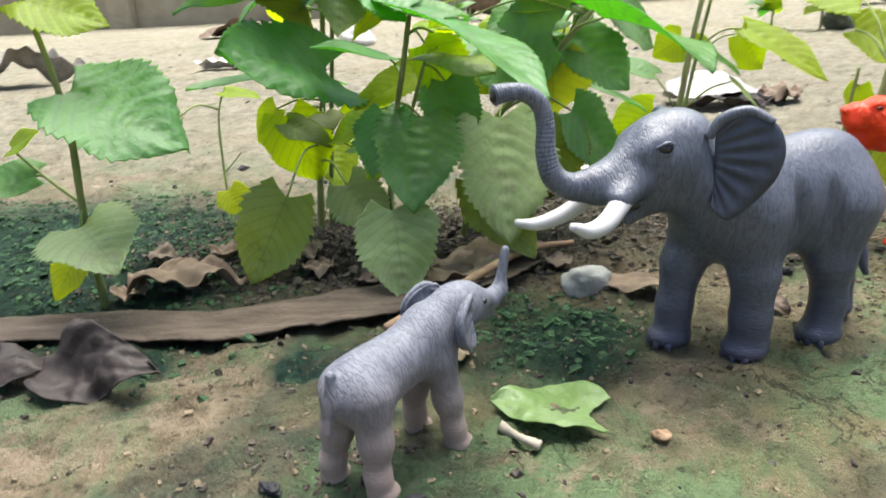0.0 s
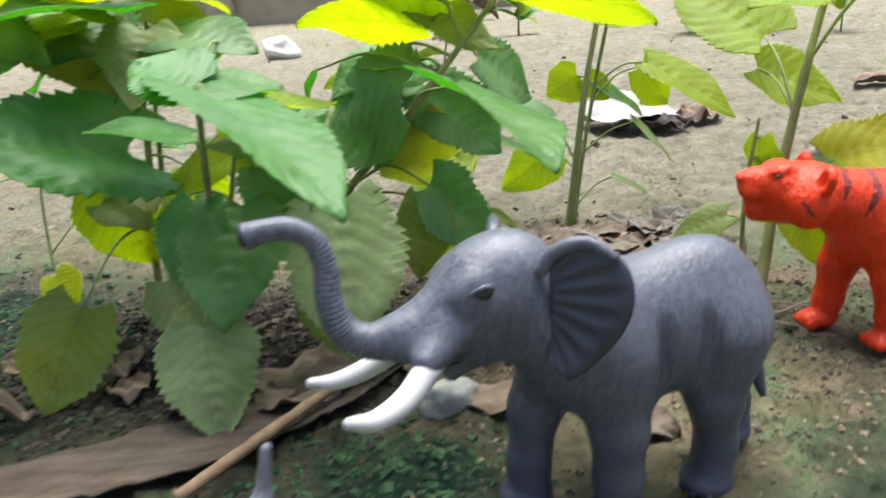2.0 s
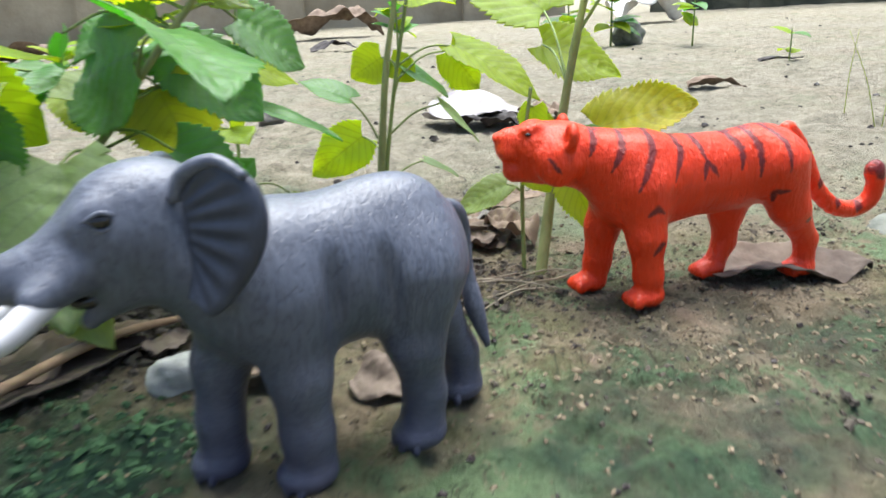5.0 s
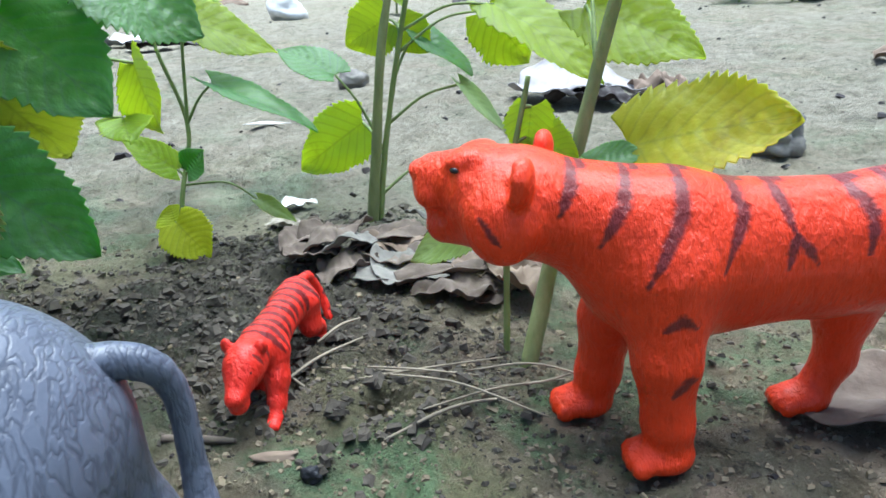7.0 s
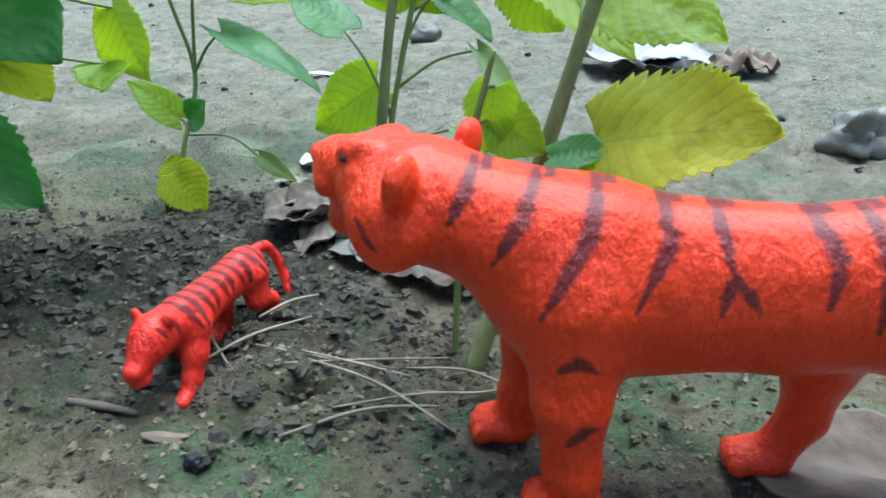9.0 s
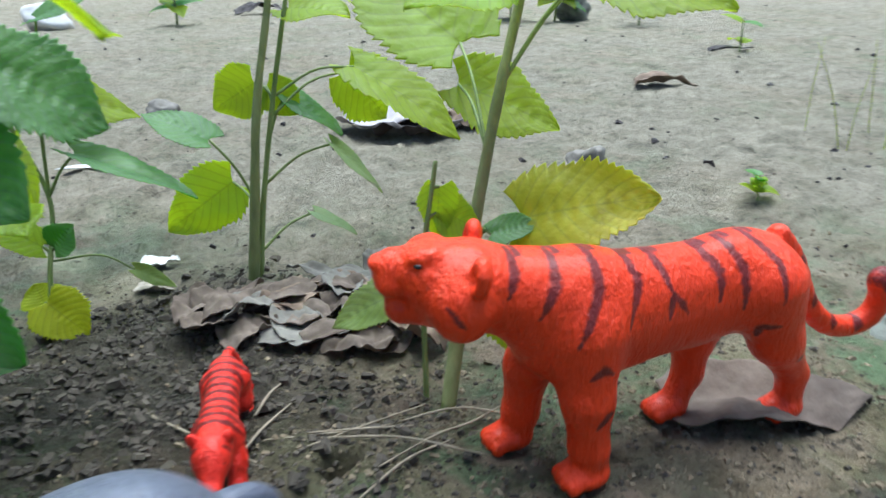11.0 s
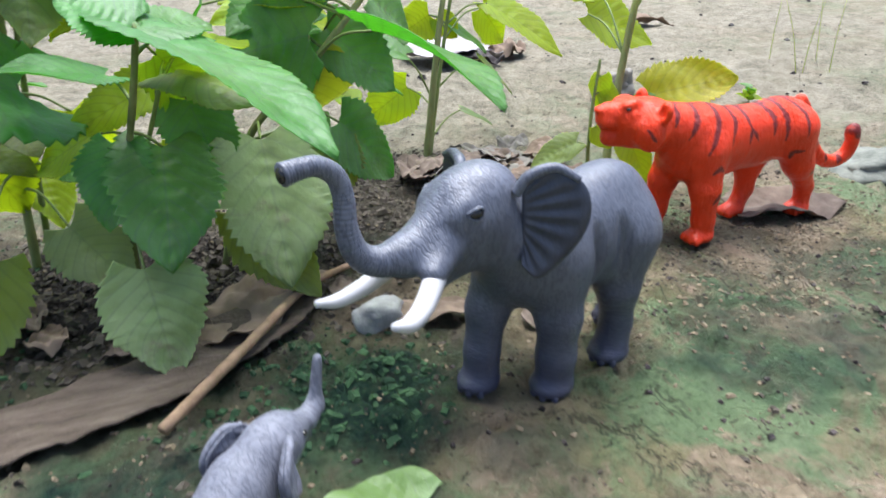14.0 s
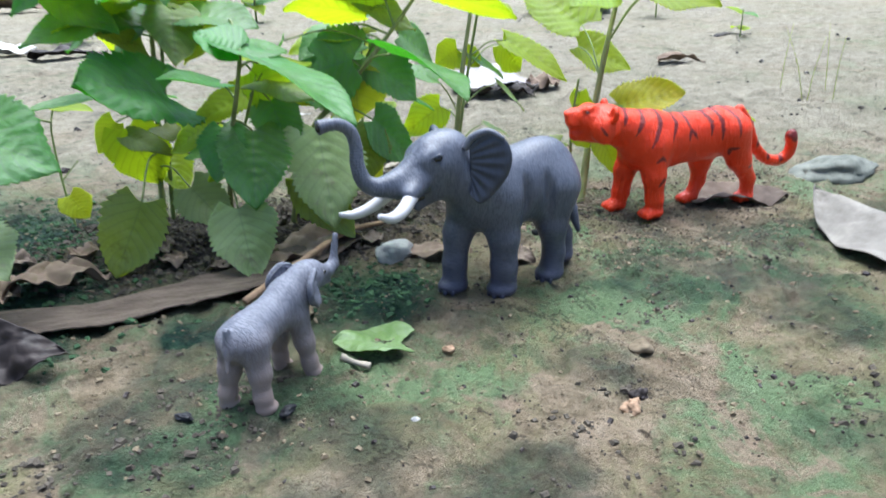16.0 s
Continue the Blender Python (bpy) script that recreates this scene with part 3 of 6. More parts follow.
def toy_elephant():
    P = []
    # barrel, shoulders, rump, ridge of the back
    P += [("egg", (-0.003, 0, 0.0612), (0.0370, 0.0188, 0.0230), (0, 2, 0), 0.01),
          ("egg", (0.020, 0, 0.0610), (0.0235, 0.0172, 0.0218), (0, 0, 0), 0.012),
          ("egg", (-0.0222, -0.0030, 0.0620), (0.0195, 0.0188, 0.0224), (0, 0, 0), 0.010),
          ("egg", (-0.0150, 0, 0.0790), (0.0120, 0.0055, 0.0050), (0, 0, 0), 0.010)]
    P += leg((0.0180, 0.0100, 0.058), (0.0172, 0.0120, 0.036), (0.0168, 0.0118, 0.018), (0.0165, 0.0115, 0.0), (0.0115, 0.0086, 0.0076, 0.0082))
    P += leg((0.0270, -0.0090, 0.058), (0.0345, -0.0095, 0.036), (0.0372, -0.0090, 0.018), (0.0375, -0.0088, 0.0), (0.0115, 0.0082, 0.0070, 0.0080))
    P += leg((-0.0230, 0.0090, 0.058), (-0.0200, 0.0105, 0.036), (-0.0225, 0.0100, 0.018), (-0.0210, 0.0098, 0.0), (0.0140, 0.0086, 0.0066, 0.0080))
    P += leg((-0.0270, -0.0090, 0.058), (-0.0370, -0.0098, 0.036), (-0.0465, -0.0098, 0.018), (-0.0470, -0.0096, 0.0), (0.0135, 0.0086, 0.0064, 0.0076))
    # neck and head, the head a little to one side
    P += [("cone", (0.026, 0, 0.0665), (0.046, -0.002, 0.0790), 0.0165, 0.0138, 0.010),
          ("egg", (0.049, -0.0025, 0.0845), (0.0162, 0.0128, 0.0140), (0, 20, 0), 0.006),
          ("egg", (0.0475, -0.0025, 0.0905), (0.0115, 0.0098, 0.0068), (0, 0, 0), 0.006),
          ("cone", (0.057, -0.0025, 0.0815), (0.077, -0.003, 0.0735), 0.0120, 0.0068, 0.008),
          ("cone", (0.077, -0.003, 0.0735), (0.087, -0.0045, 0.0735), 0.0068, 0.0050, 0.004),
          ("egg", (0.0605, 0.0058, 0.0870), (0.0058, 0.0032, 0.0042), (0, 25, 0), 0.004),
          ("egg", (0.0605, -0.0108, 0.0870), (0.0058, 0.0032, 0.0042), (0, 25, 0), 0.004),
          ("cone", (0.068, 0.0050, 0.0740), (0.0755, 0.0090, 0.0705), 0.0056, 0.0042, 0.005),
          ("cone", (0.068, -0.0100, 0.0740), (0.0755, -0.0125, 0.0700), 0.0056, 0.0042, 0.005),
          ("cone", (0.053, -0.0015, 0.0715), (0.0655, -0.001, 0.0600), 0.0080, 0.0024, 0.004),
          ("cone", (0.044, -0.0015, 0.072), (0.055, -0.0015, 0.0710), 0.0120, 0.0080, 0.006)]
    # folds between flank and thigh and behind the shoulder
    P += [("cone", (-0.0085, 0.0205, 0.080), (-0.0095, 0.0195, 0.044), 0.0034, 0.0030, -0.002),
          ("cone", (-0.018, -0.0215, 0.084), (-0.0205, -0.0205, 0.048), 0.0012, 0.0012, -0.004),
          ("cone", (0.0060, 0.0205, 0.075), (0.0075, 0.0200, 0.040), 0.0032, 0.0030, -0.002)]
    v, f = sculpt(P, 0.00085)
    pieces = [(v, f, 0)]
    trunk = [(0.072, -0.0030, 0.0750, 0.0080), (0.0825, -0.0040, 0.0732, 0.0058), (0.0900, -0.0050, 0.0745, 0.0048), (0.0948, -0.0060, 0.0790, 0.0042), (0.0968, -0.0070, 0.0870, 0.0037),
             (0.0967, -0.0078, 0.0962, 0.0033), (0.0988, -0.0080, 0.1035, 0.0032), (0.1045, -0.0078, 0.1078, 0.0031), (0.1105, -0.0072, 0.1085, 0.0031), (0.1165, -0.0069, 0.1078, 0.0036)]
    pieces.append((*tube(trunk, 190, 18, 0.085, 52), 0))
    pieces.append((*ball((0.1166, -0.0069, 0.1077), (0.0011, 0.0025, 0.0025)), 3))
    pieces.append((*tube([(0.0700, 0.0062, 0.0725, 0.0037), (0.0755, 0.0095, 0.0692, 0.0037), (0.0835, 0.0148, 0.0650, 0.0034), (0.0930, 0.0205, 0.0645, 0.0028), (0.1012, 0.0240, 0.0680, 0.0013)], 30, 14), 2))
    pieces.append((*tube([(0.0700, -0.0105, 0.0710, 0.0036), (0.0760, -0.0130, 0.0662, 0.0035), (0.0860, -0.0155, 0.0598, 0.0032), (0.0960, -0.0165, 0.0572, 0.0026), (0.1045, -0.0163, 0.0588, 0.0013)], 30, 14), 2))
    for s in (1, -1):
        if s > 0:
            rear = [(0.0405, 0.0125, 0.0960), (0.0335, 0.0180, 0.0995), (0.0270, 0.0255, 0.0955), (0.0253, 0.0290, 0.0870), (0.0278, 0.0285, 0.0770), (0.0335, 0.0240, 0.0672), (0.0390, 0.0195, 0.0618), (0.0425, 0.0150, 0.0665)]
            rim = [(0.0425, 0.0105, 0.0905, 0.0018), (0.0395, 0.0135, 0.0968, 0.0021), (0.0332, 0.0188, 0.0998, 0.0018), (0.0278, 0.0250, 0.0962, 0.0012)]
        else:
            rear = [(0.0430, -0.0150, 0.0950), (0.0400, -0.0245, 0.0955), (0.0365, -0.0345, 0.0920), (0.0350, -0.0375, 0.0850), (0.0360, -0.0345, 0.0740), (0.0385, -0.0280, 0.0655), (0.0405, -0.0225, 0.0625), (0.0425, -0.0175, 0.0660)]
            rim = [(0.0460, -0.0140, 0.0925, 0.0020), (0.0435, -0.0170, 0.0955, 0.0022), (0.0400, -0.0250, 0.0958, 0.0018), (0.0365, -0.0340, 0.0925, 0.0013)]
        e, q = ear_sheet((0.0405, 0.0130 * s - 0.0015, 0.0935), (0.0405, 0.0140 * s - 0.0010, 0.0720), rear, 0.0022, 9, 0.0, (0.55, 0.80 * s, 0.05))
        pieces.append((e, q if s > 0 else [w[::-1] for w in q], 1))
        pieces.append((*tube(rim, 24, 10), 0))
        near = v[(np.abs(v[:, 0] - 0.0590) < 0.0015) & (np.abs(v[:, 2] - 0.0875) < 0.0015) & (v[:, 1] * s > -0.003 * s)]
        ey = float(np.median(near[:, 1]) * s)
        pieces.append((*ball((0.0590, (ey - 0.0003) * s, 0.0875), (0.0027, 0.0016, 0.0018)), 3))
        pieces.append((*tube([(0.0555, (ey - 0.0008) * s, 0.0877, 0.0005), (0.0588, (ey + 0.0006) * s, 0.0897, 0.0007), (0.0626, (ey - 0.0012) * s, 0.0876, 0.0005)], 12, 8), 0))
        pieces.append((*tube([(0.0555, (ey - 0.0008) * s, 0.0871, 0.0005), (0.0590, (ey + 0.0004) * s, 0.0853, 0.0006), (0.0626, (ey - 0.0012) * s, 0.0871, 0.0005)], 12, 8), 0))
    pieces.append((*tube([(-0.0350, -0.0040, 0.0730, 0.0034), (-0.0448, -0.0070, 0.0705, 0.0030), (-0.0492, -0.0090, 0.0630, 0.0024), (-0.0500, -0.0085, 0.0480, 0.0024), (-0.0508, -0.0055, 0.0350, 0.0034), (-0.0532, -0.0015, 0.0210, 0.0012)], 40, 12, 0.06, 12), 0))
    pieces.append((*ball((0.065, -0.001, 0.0660), (0.0050, 0.0045, 0.0028)), 3))
    for f0 in ((0.0165, 0.0115), (0.0375, -0.0088), (-0.0210, 0.0098), (-0.0470, -0.0096)):
        pieces += toes(f0, 0.0074)
    v, f, i = merge(pieces)
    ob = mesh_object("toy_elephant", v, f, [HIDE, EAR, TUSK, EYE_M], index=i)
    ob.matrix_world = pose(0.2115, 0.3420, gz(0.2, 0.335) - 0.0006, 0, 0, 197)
    return tagged(ob, "dark grey plastic elephant with raised trunk and white tusks", "toy elephant")


def toy_calf():
    P = [("egg", (-0.003, 0, 0.0368), (0.0222, 0.0094, 0.0098), (0, -8, 0), 0.006),
         ("egg", (-0.0132, 0, 0.0348), (0.0108, 0.0092, 0.0100), (0, 0, 0), 0.005),
         ("egg", (0.0130, 0, 0.0392), (0.0108, 0.0088, 0.0100), (0, 0, 0), 0.005)]
    P += leg((0.0145, -0.0055, 0.034), (0.0165, -0.0068, 0.020), (0.0180, -0.0075, 0.009), (0.0190, -0.0078, 0), (0.0058, 0.0043, 0.0036, 0.0042), 0.004)
    P += leg((0.0135, 0.0055, 0.034), (0.0150, 0.0072, 0.020), (0.0165, 0.0088, 0.009), (0.0175, 0.0095, 0), (0.0058, 0.0043, 0.0036, 0.0042), 0.004)
    P += leg((-0.0150, -0.0055, 0.034), (-0.0150, -0.0070, 0.020), (-0.0155, -0.0074, 0.009), (-0.0150, -0.0076, 0), (0.0068, 0.0045, 0.0037, 0.0044), 0.004)
    P += leg((-0.0160, 0.0055, 0.034), (-0.0175, 0.0075, 0.020), (-0.0190, 0.0092, 0.009), (-0.0185, 0.0100, 0), (0.0068, 0.0045, 0.0037, 0.0044), 0.004)
    P += [("cone", (0.017, -0.001, 0.0435), (0.0245, -0.003, 0.0470), 0.0088, 0.0076, 0.005),
          ("egg", (0.0265, -0.0035, 0.0483), (0.0086, 0.0070, 0.0074), (0, 10, 0), 0.004),
          ("cone", (0.031, -0.0040, 0.0485), (0.0410, -0.0050, 0.0460), 0.0056, 0.0028, 0.004),
          ("cone", (0.0410, -0.0050, 0.0460), (0.0455, -0.0055, 0.0478), 0.0028, 0.0023, 0.003),
          ("cone", (0.0455, -0.0055, 0.0478), (0.0490, -0.0054, 0.0615), 0.0021, 0.0014, 0.003),
          ("cone", (0.030, -0.0040, 0.0440), (0.0410, -0.0050, 0.0408), 0.0042, 0.0013, 0.002),
          ("cone", (-0.0238, 0, 0.0430), (-0.0265, -0.0005, 0.0260), 0.0016, 0.0011, 0.002)]
    v, f = sculpt(P, 0.00055)
    pieces = [(v, f, 0)]
    for s in (1, -1):
        c = -0.0030
        rear = [(0.0250, 0.0072 * s + c, 0.0545), (0.0205, 0.0095 * s + c, 0.0545), (0.0150, 0.0118 * s + c, 0.0505), (0.0146, 0.0124 * s + c, 0.0445), (0.0180, 0.0110 * s + c, 0.0390), (0.0228, 0.0100 * s + c, 0.0372), (0.0242, 0.0088 * s + c, 0.0400)]
        e, q = ear_sheet((0.0258, 0.0062 * s + c, 0.0530), (0.0250, 0.0072 * s + c, 0.0420), rear, 0.0016, 5, 0.0, (0.35, 0.93 * s, 0.05))
        pieces.append((e, q if s > 0 else [w[::-1] for w in q], 0))
        pieces.append((*tube([(0.0262, 0.0064 * s + c, 0.0525, 0.0008), (0.0210, 0.0098 * s + c, 0.0546, 0.0011), (0.0150, 0.0121 * s + c, 0.0500, 0.0010), (0.0149, 0.0127 * s + c, 0.0440, 0.0009), (0.0196, 0.0114 * s + c, 0.0380, 0.0007)], 24, 8), 0))
        near = v[(np.abs(v[:, 0] - 0.0315) < 0.001) & (np.abs(v[:, 2] - 0.0498) < 0.001) & (v[:, 1] * s > -0.004 * s)]
        pieces.append((*ball((0.0315, float(np.median(near[:, 1])), 0.0498), (0.0011, 0.0008, 0.0009)), 1))
    v, f, i = merge(pieces)
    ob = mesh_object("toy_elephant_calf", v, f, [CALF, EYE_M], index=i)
    ob.matrix_world = pose(0.0640, 0.2630, gz(0.06, 0.255) - 0.0004, 0, 0, 48.5)
    return tagged(ob, "pale grey plastic elephant calf lifting its thin trunk", "toy elephant")


def stripe_weight(v, strokes):
    """How much of the paint strokes covers each place; a stroke is a line of (x, z) with a half width and a side of the body (1, -1 or 0 for both)."""
    w = np.zeros(len(v))
    for side, half, line in strokes:
        d = np.full(len(v), 9.0)
        for k, (a, b) in enumerate(zip(line, line[1:])):
            a, b = np.array(a), np.array(b)
            p = v[:, [0, 2]]
            h = np.clip(((p - a) @ (b - a)) / ((b - a) @ (b - a)), 0, 1)
            q = np.linalg.norm(p - a - h[:, None] * (b - a), axis=1)
            n = len(line) - 1
            t = (k + h) / n
            d = np.minimum(d, q / (half * (1.05 - 0.75 * np.abs(2 * t - 0.9) ** 1.6).clip(0.3)))
        m = np.clip(1.35 - 0.8 * d, 0, 1)
        if side:
            m = m * (v[:, 1] * side > -0.003)
        w = np.maximum(w, m)
    return w


def paw(f, r, fx=1.0, fy=0.0):
    f = np.array(f)
    out = [("egg", tuple(f + (0.0035 * fx, 0.0035 * fy, r * 0.62)), (r * 1.35, r * 1.1, r * 0.68), (0, 0, 0), 0.003)]
    for s in (-0.75, -0.25, 0.25, 0.75):
        out.append(("egg", (f[0] + 0.0035 + r * (1.05 - 0.25 * abs(s)), f[1] + s * r, r * 0.42), (r * 0.42, r * 0.3, r * 0.42), (0, 0, 0), 0.0012))
    return out


def big_leg(a, b, c, d, r, k=0.007):
    return [("cone", a, b, r[0], r[1], k), ("cone", b, c, r[1], r[2], 0.004), ("cone", c, (d[0], d[1], r[3] * 0.8), r[2], r[3] * 0.85, 0.003)] + paw(d, r[3])


def toy_tiger():
    P = [("egg", (0.030, 0, 0.0555), (0.0285, 0.0160, 0.0222), (0, 0, 0), 0.008),
         ("egg", (0.0450, 0, 0.0530), (0.0150, 0.0130, 0.0150), (0, 0, 0), 0.008),
         ("egg", (-0.002, 0, 0.0565), (0.0330, 0.0148, 0.0200), (0, -4, 0), 0.010),
         ("egg", (-0.028, 0, 0.0612), (0.0212, 0.0145, 0.0175), (0, 0, 0), 0.010),
         ("cone", (0.042, 0, 0.0645), (0.074, -0.004, 0.0715), 0.0165, 0.0135, 0.010),
         ("egg", (0.0790, -0.0045, 0.0738), (0.0160, 0.0160, 0.0132), (0, 5, -21), 0.006),
         ("egg", (0.0825, 0.0085, 0.0690), (0.0085, 0.0055, 0.0090), (0, 0, -21), 0.005),
         ("egg", (0.0735, -0.0170, 0.0690), (0.0085, 0.0055, 0.0090), (0, 0, -21), 0.005),
         ("cone", (0.088, -0.0080, 0.0775), (0.0968, -0.0122, 0.0780), 0.0098, 0.0070, 0.005),
         ("cone", (0.086, -0.0075, 0.0670), (0.0950, -0.0110, 0.0655), 0.0078, 0.0056, 0.004),
         ("egg", (0.0975, -0.0122, 0.0735), (0.0050, 0.0078, 0.0050), (0, 0, -21), 0.003),
         ("egg", (0.0905, -0.0020, 0.0850), (0.0050, 0.0032, 0.0022), (0, 15, -21), 0.003),
         ("egg", (0.0860, -0.0150, 0.0850), (0.0050, 0.0032, 0.0022), (0, 15, -21), 0.003),
         ("egg", (0.1022, -0.0143, 0.0805), (0.0022, 0.0040, 0.0022), (0, 0, -21), 0.0015),
         ("cone", (0.0935, -0.0200, 0.0698), (0.1030, -0.0150, 0.0695), 0.0018, 0.0020, -0.002),
         ("cone", (0.0975, -0.0045, 0.0690), (0.1035, -0.0110, 0.0695), 0.0018, 0.0020, -0.002)]
    P += big_leg((0.040, 0.0095, 0.0540), (0.0400, 0.0135, 0.0330), (0.0385, 0.0142, 0.0140), (0.0370, 0.0145, 0), (0.0125, 0.0084, 0.0066, 0.0068))
    P += big_leg((0.043, -0.0095, 0.0530), (0.0480, -0.0130, 0.0330), (0.0500, -0.0138, 0.0140), (0.0515, -0.0138, 0), (0.0120, 0.0082, 0.0066, 0.0068))
    P += big_leg((-0.035, 0.0075, 0.0590), (-0.0425, 0.0100, 0.0370), (-0.0560, 0.0085, 0.0190), (-0.0570, 0.0080, 0), (0.0150, 0.0092, 0.0056, 0.0062))
    P += big_leg((-0.028, -0.0075, 0.0580), (-0.0215, -0.0100, 0.0340), (-0.0210, -0.0090, 0.0170), (-0.0150, -0.0085, 0), (0.0140, 0.0088, 0.0056, 0.0062))
    for cx, cy in ((0.0800, 0.0128), (0.0690, -0.0195)):
        P += [("egg", (cx - 0.0015, cy, 0.0822), (0.0034, 0.0056, 0.0064), (0, -8, -21), 0.002), ("egg", (cx + 0.0022, cy + 0.0006, 0.0828), (0.0022, 0.0034, 0.0040), (0, 0, -21), -0.0015)]
    tail = [(-0.0460, 0, 0.0740), (-0.0560, 0, 0.0620), (-0.0660, 0, 0.0440), (-0.0790, 0, 0.0320), (-0.0920, 0.0005, 0.0285), (-0.1000, 0.0030, 0.0330), (-0.1015, 0.0045, 0.0420), (-0.0995, 0.0048, 0.0490)]
    s = spline(tail, 22)
    for a, b in zip(s[:-1], s[1:]):
        P.append(("cone", tuple(a), tuple(b), 0.0043, 0.0043, 0.001))
    P.append(("egg", tuple(s[-1]), (0.0045, 0.0045, 0.0060), (0, 0, 0), 0.002))
    v, f = sculpt(P, 0.00085)
    pieces = [(v, f, 0)]
    for ex, ey in ((0.0925, -0.0005), (0.0880, -0.0165)):
        pieces.append((*ball((ex, ey, 0.0828), (0.0018, 0.0016, 0.0010)), 1))
    v, f, i = merge(pieces)
    ob = mesh_object("toy_tiger", v, f, [TIGER, EYE_M], index=i)
    strokes = []
    for side in (1, -1):
        w = 0.0 if side > 0 else 0.003
        strokes += [(side, 0.0018, [(0.0640 - w, 0.0850), (0.0655 - w, 0.0790), (0.0685 - w, 0.0730)]),
                    (side, 0.0018, [(0.0500 - w, 0.0840), (0.0535 - w, 0.0750), (0.0590 - w, 0.0650)]),
                    (side, 0.0019, [(0.0375 - w, 0.0850), (0.0395 - w, 0.0740), (0.0485 - w, 0.0565)]),
                    (side, 0.0018, [(0.0252 - w, 0.0840), (0.0232 - w, 0.0715), (0.0295 - w, 0.0580)]),
                    (side, 0.0016, [(0.0142 - w, 0.0830), (0.0125 - w, 0.0730), (0.0100 - w, 0.0650)]),
                    (side, 0.0014, [(0.0100 - w, 0.0660), (0.0122 - w, 0.0575)]),
                    (side, 0.0013, [(0.0100 - w, 0.0660), (0.0040 - w, 0.0580)]),
                    (side, 0.0018, [(-0.0020 - w, 0.0830), (-0.0100 - w, 0.0700), (-0.0088 - w, 0.0600)]),
                    (side, 0.0017, [(-0.0145 - w, 0.0840), (-0.0188 - w, 0.0700), (-0.0185 - w, 0.0560)]),
                    (side, 0.0013, [(-0.0230 - w, 0.0840), (-0.0308 - w, 0.0720), (-0.0302 - w, 0.0580)]),
                    (side, 0.0013, [(-0.0330, 0.0483), (-0.0272, 0.0476), (-0.0290, 0.0425)]),
                    (side, 0.0011, [(-0.0490, 0.0330), (-0.0455, 0.0310)]),
                    (side, 0.0015, [(0.0440, 0.0450), (0.0402, 0.0482), (0.0360, 0.0455)]),
                    (side, 0.0014, [(0.0408, 0.0265), (0.0375, 0.0312), (0.0345, 0.0310)]),
                    (side, 0.0009, [(0.0880, 0.0735), (0.0850, 0.0685), (0.0835, 0.0670)])]
    for k in (3, 6, 9, 12):
        c = s[k]
        strokes.append((0, 0.0020, [(c[0] - 0.001, c[2] + 0.0045), (c[0] + 0.0005, c[2] - 0.0005)]))
    strokes.append((0, 0.0060, [(-0.1000, 0.0475), (-0.0990, 0.0550)]))
    w = stripe_weight(v, strokes)
    ob.data.attributes.new("stripe", "FLOAT", "POINT").data.foreach_set("value", w.astype(np.float32))
    ob.matrix_world = pose(0.395, 0.443, gz(0.38, 0.44) - 0.0006, 0, 0, 185)
    return tagged(ob, "bright orange plastic tiger with black painted stripes", "toy tiger")


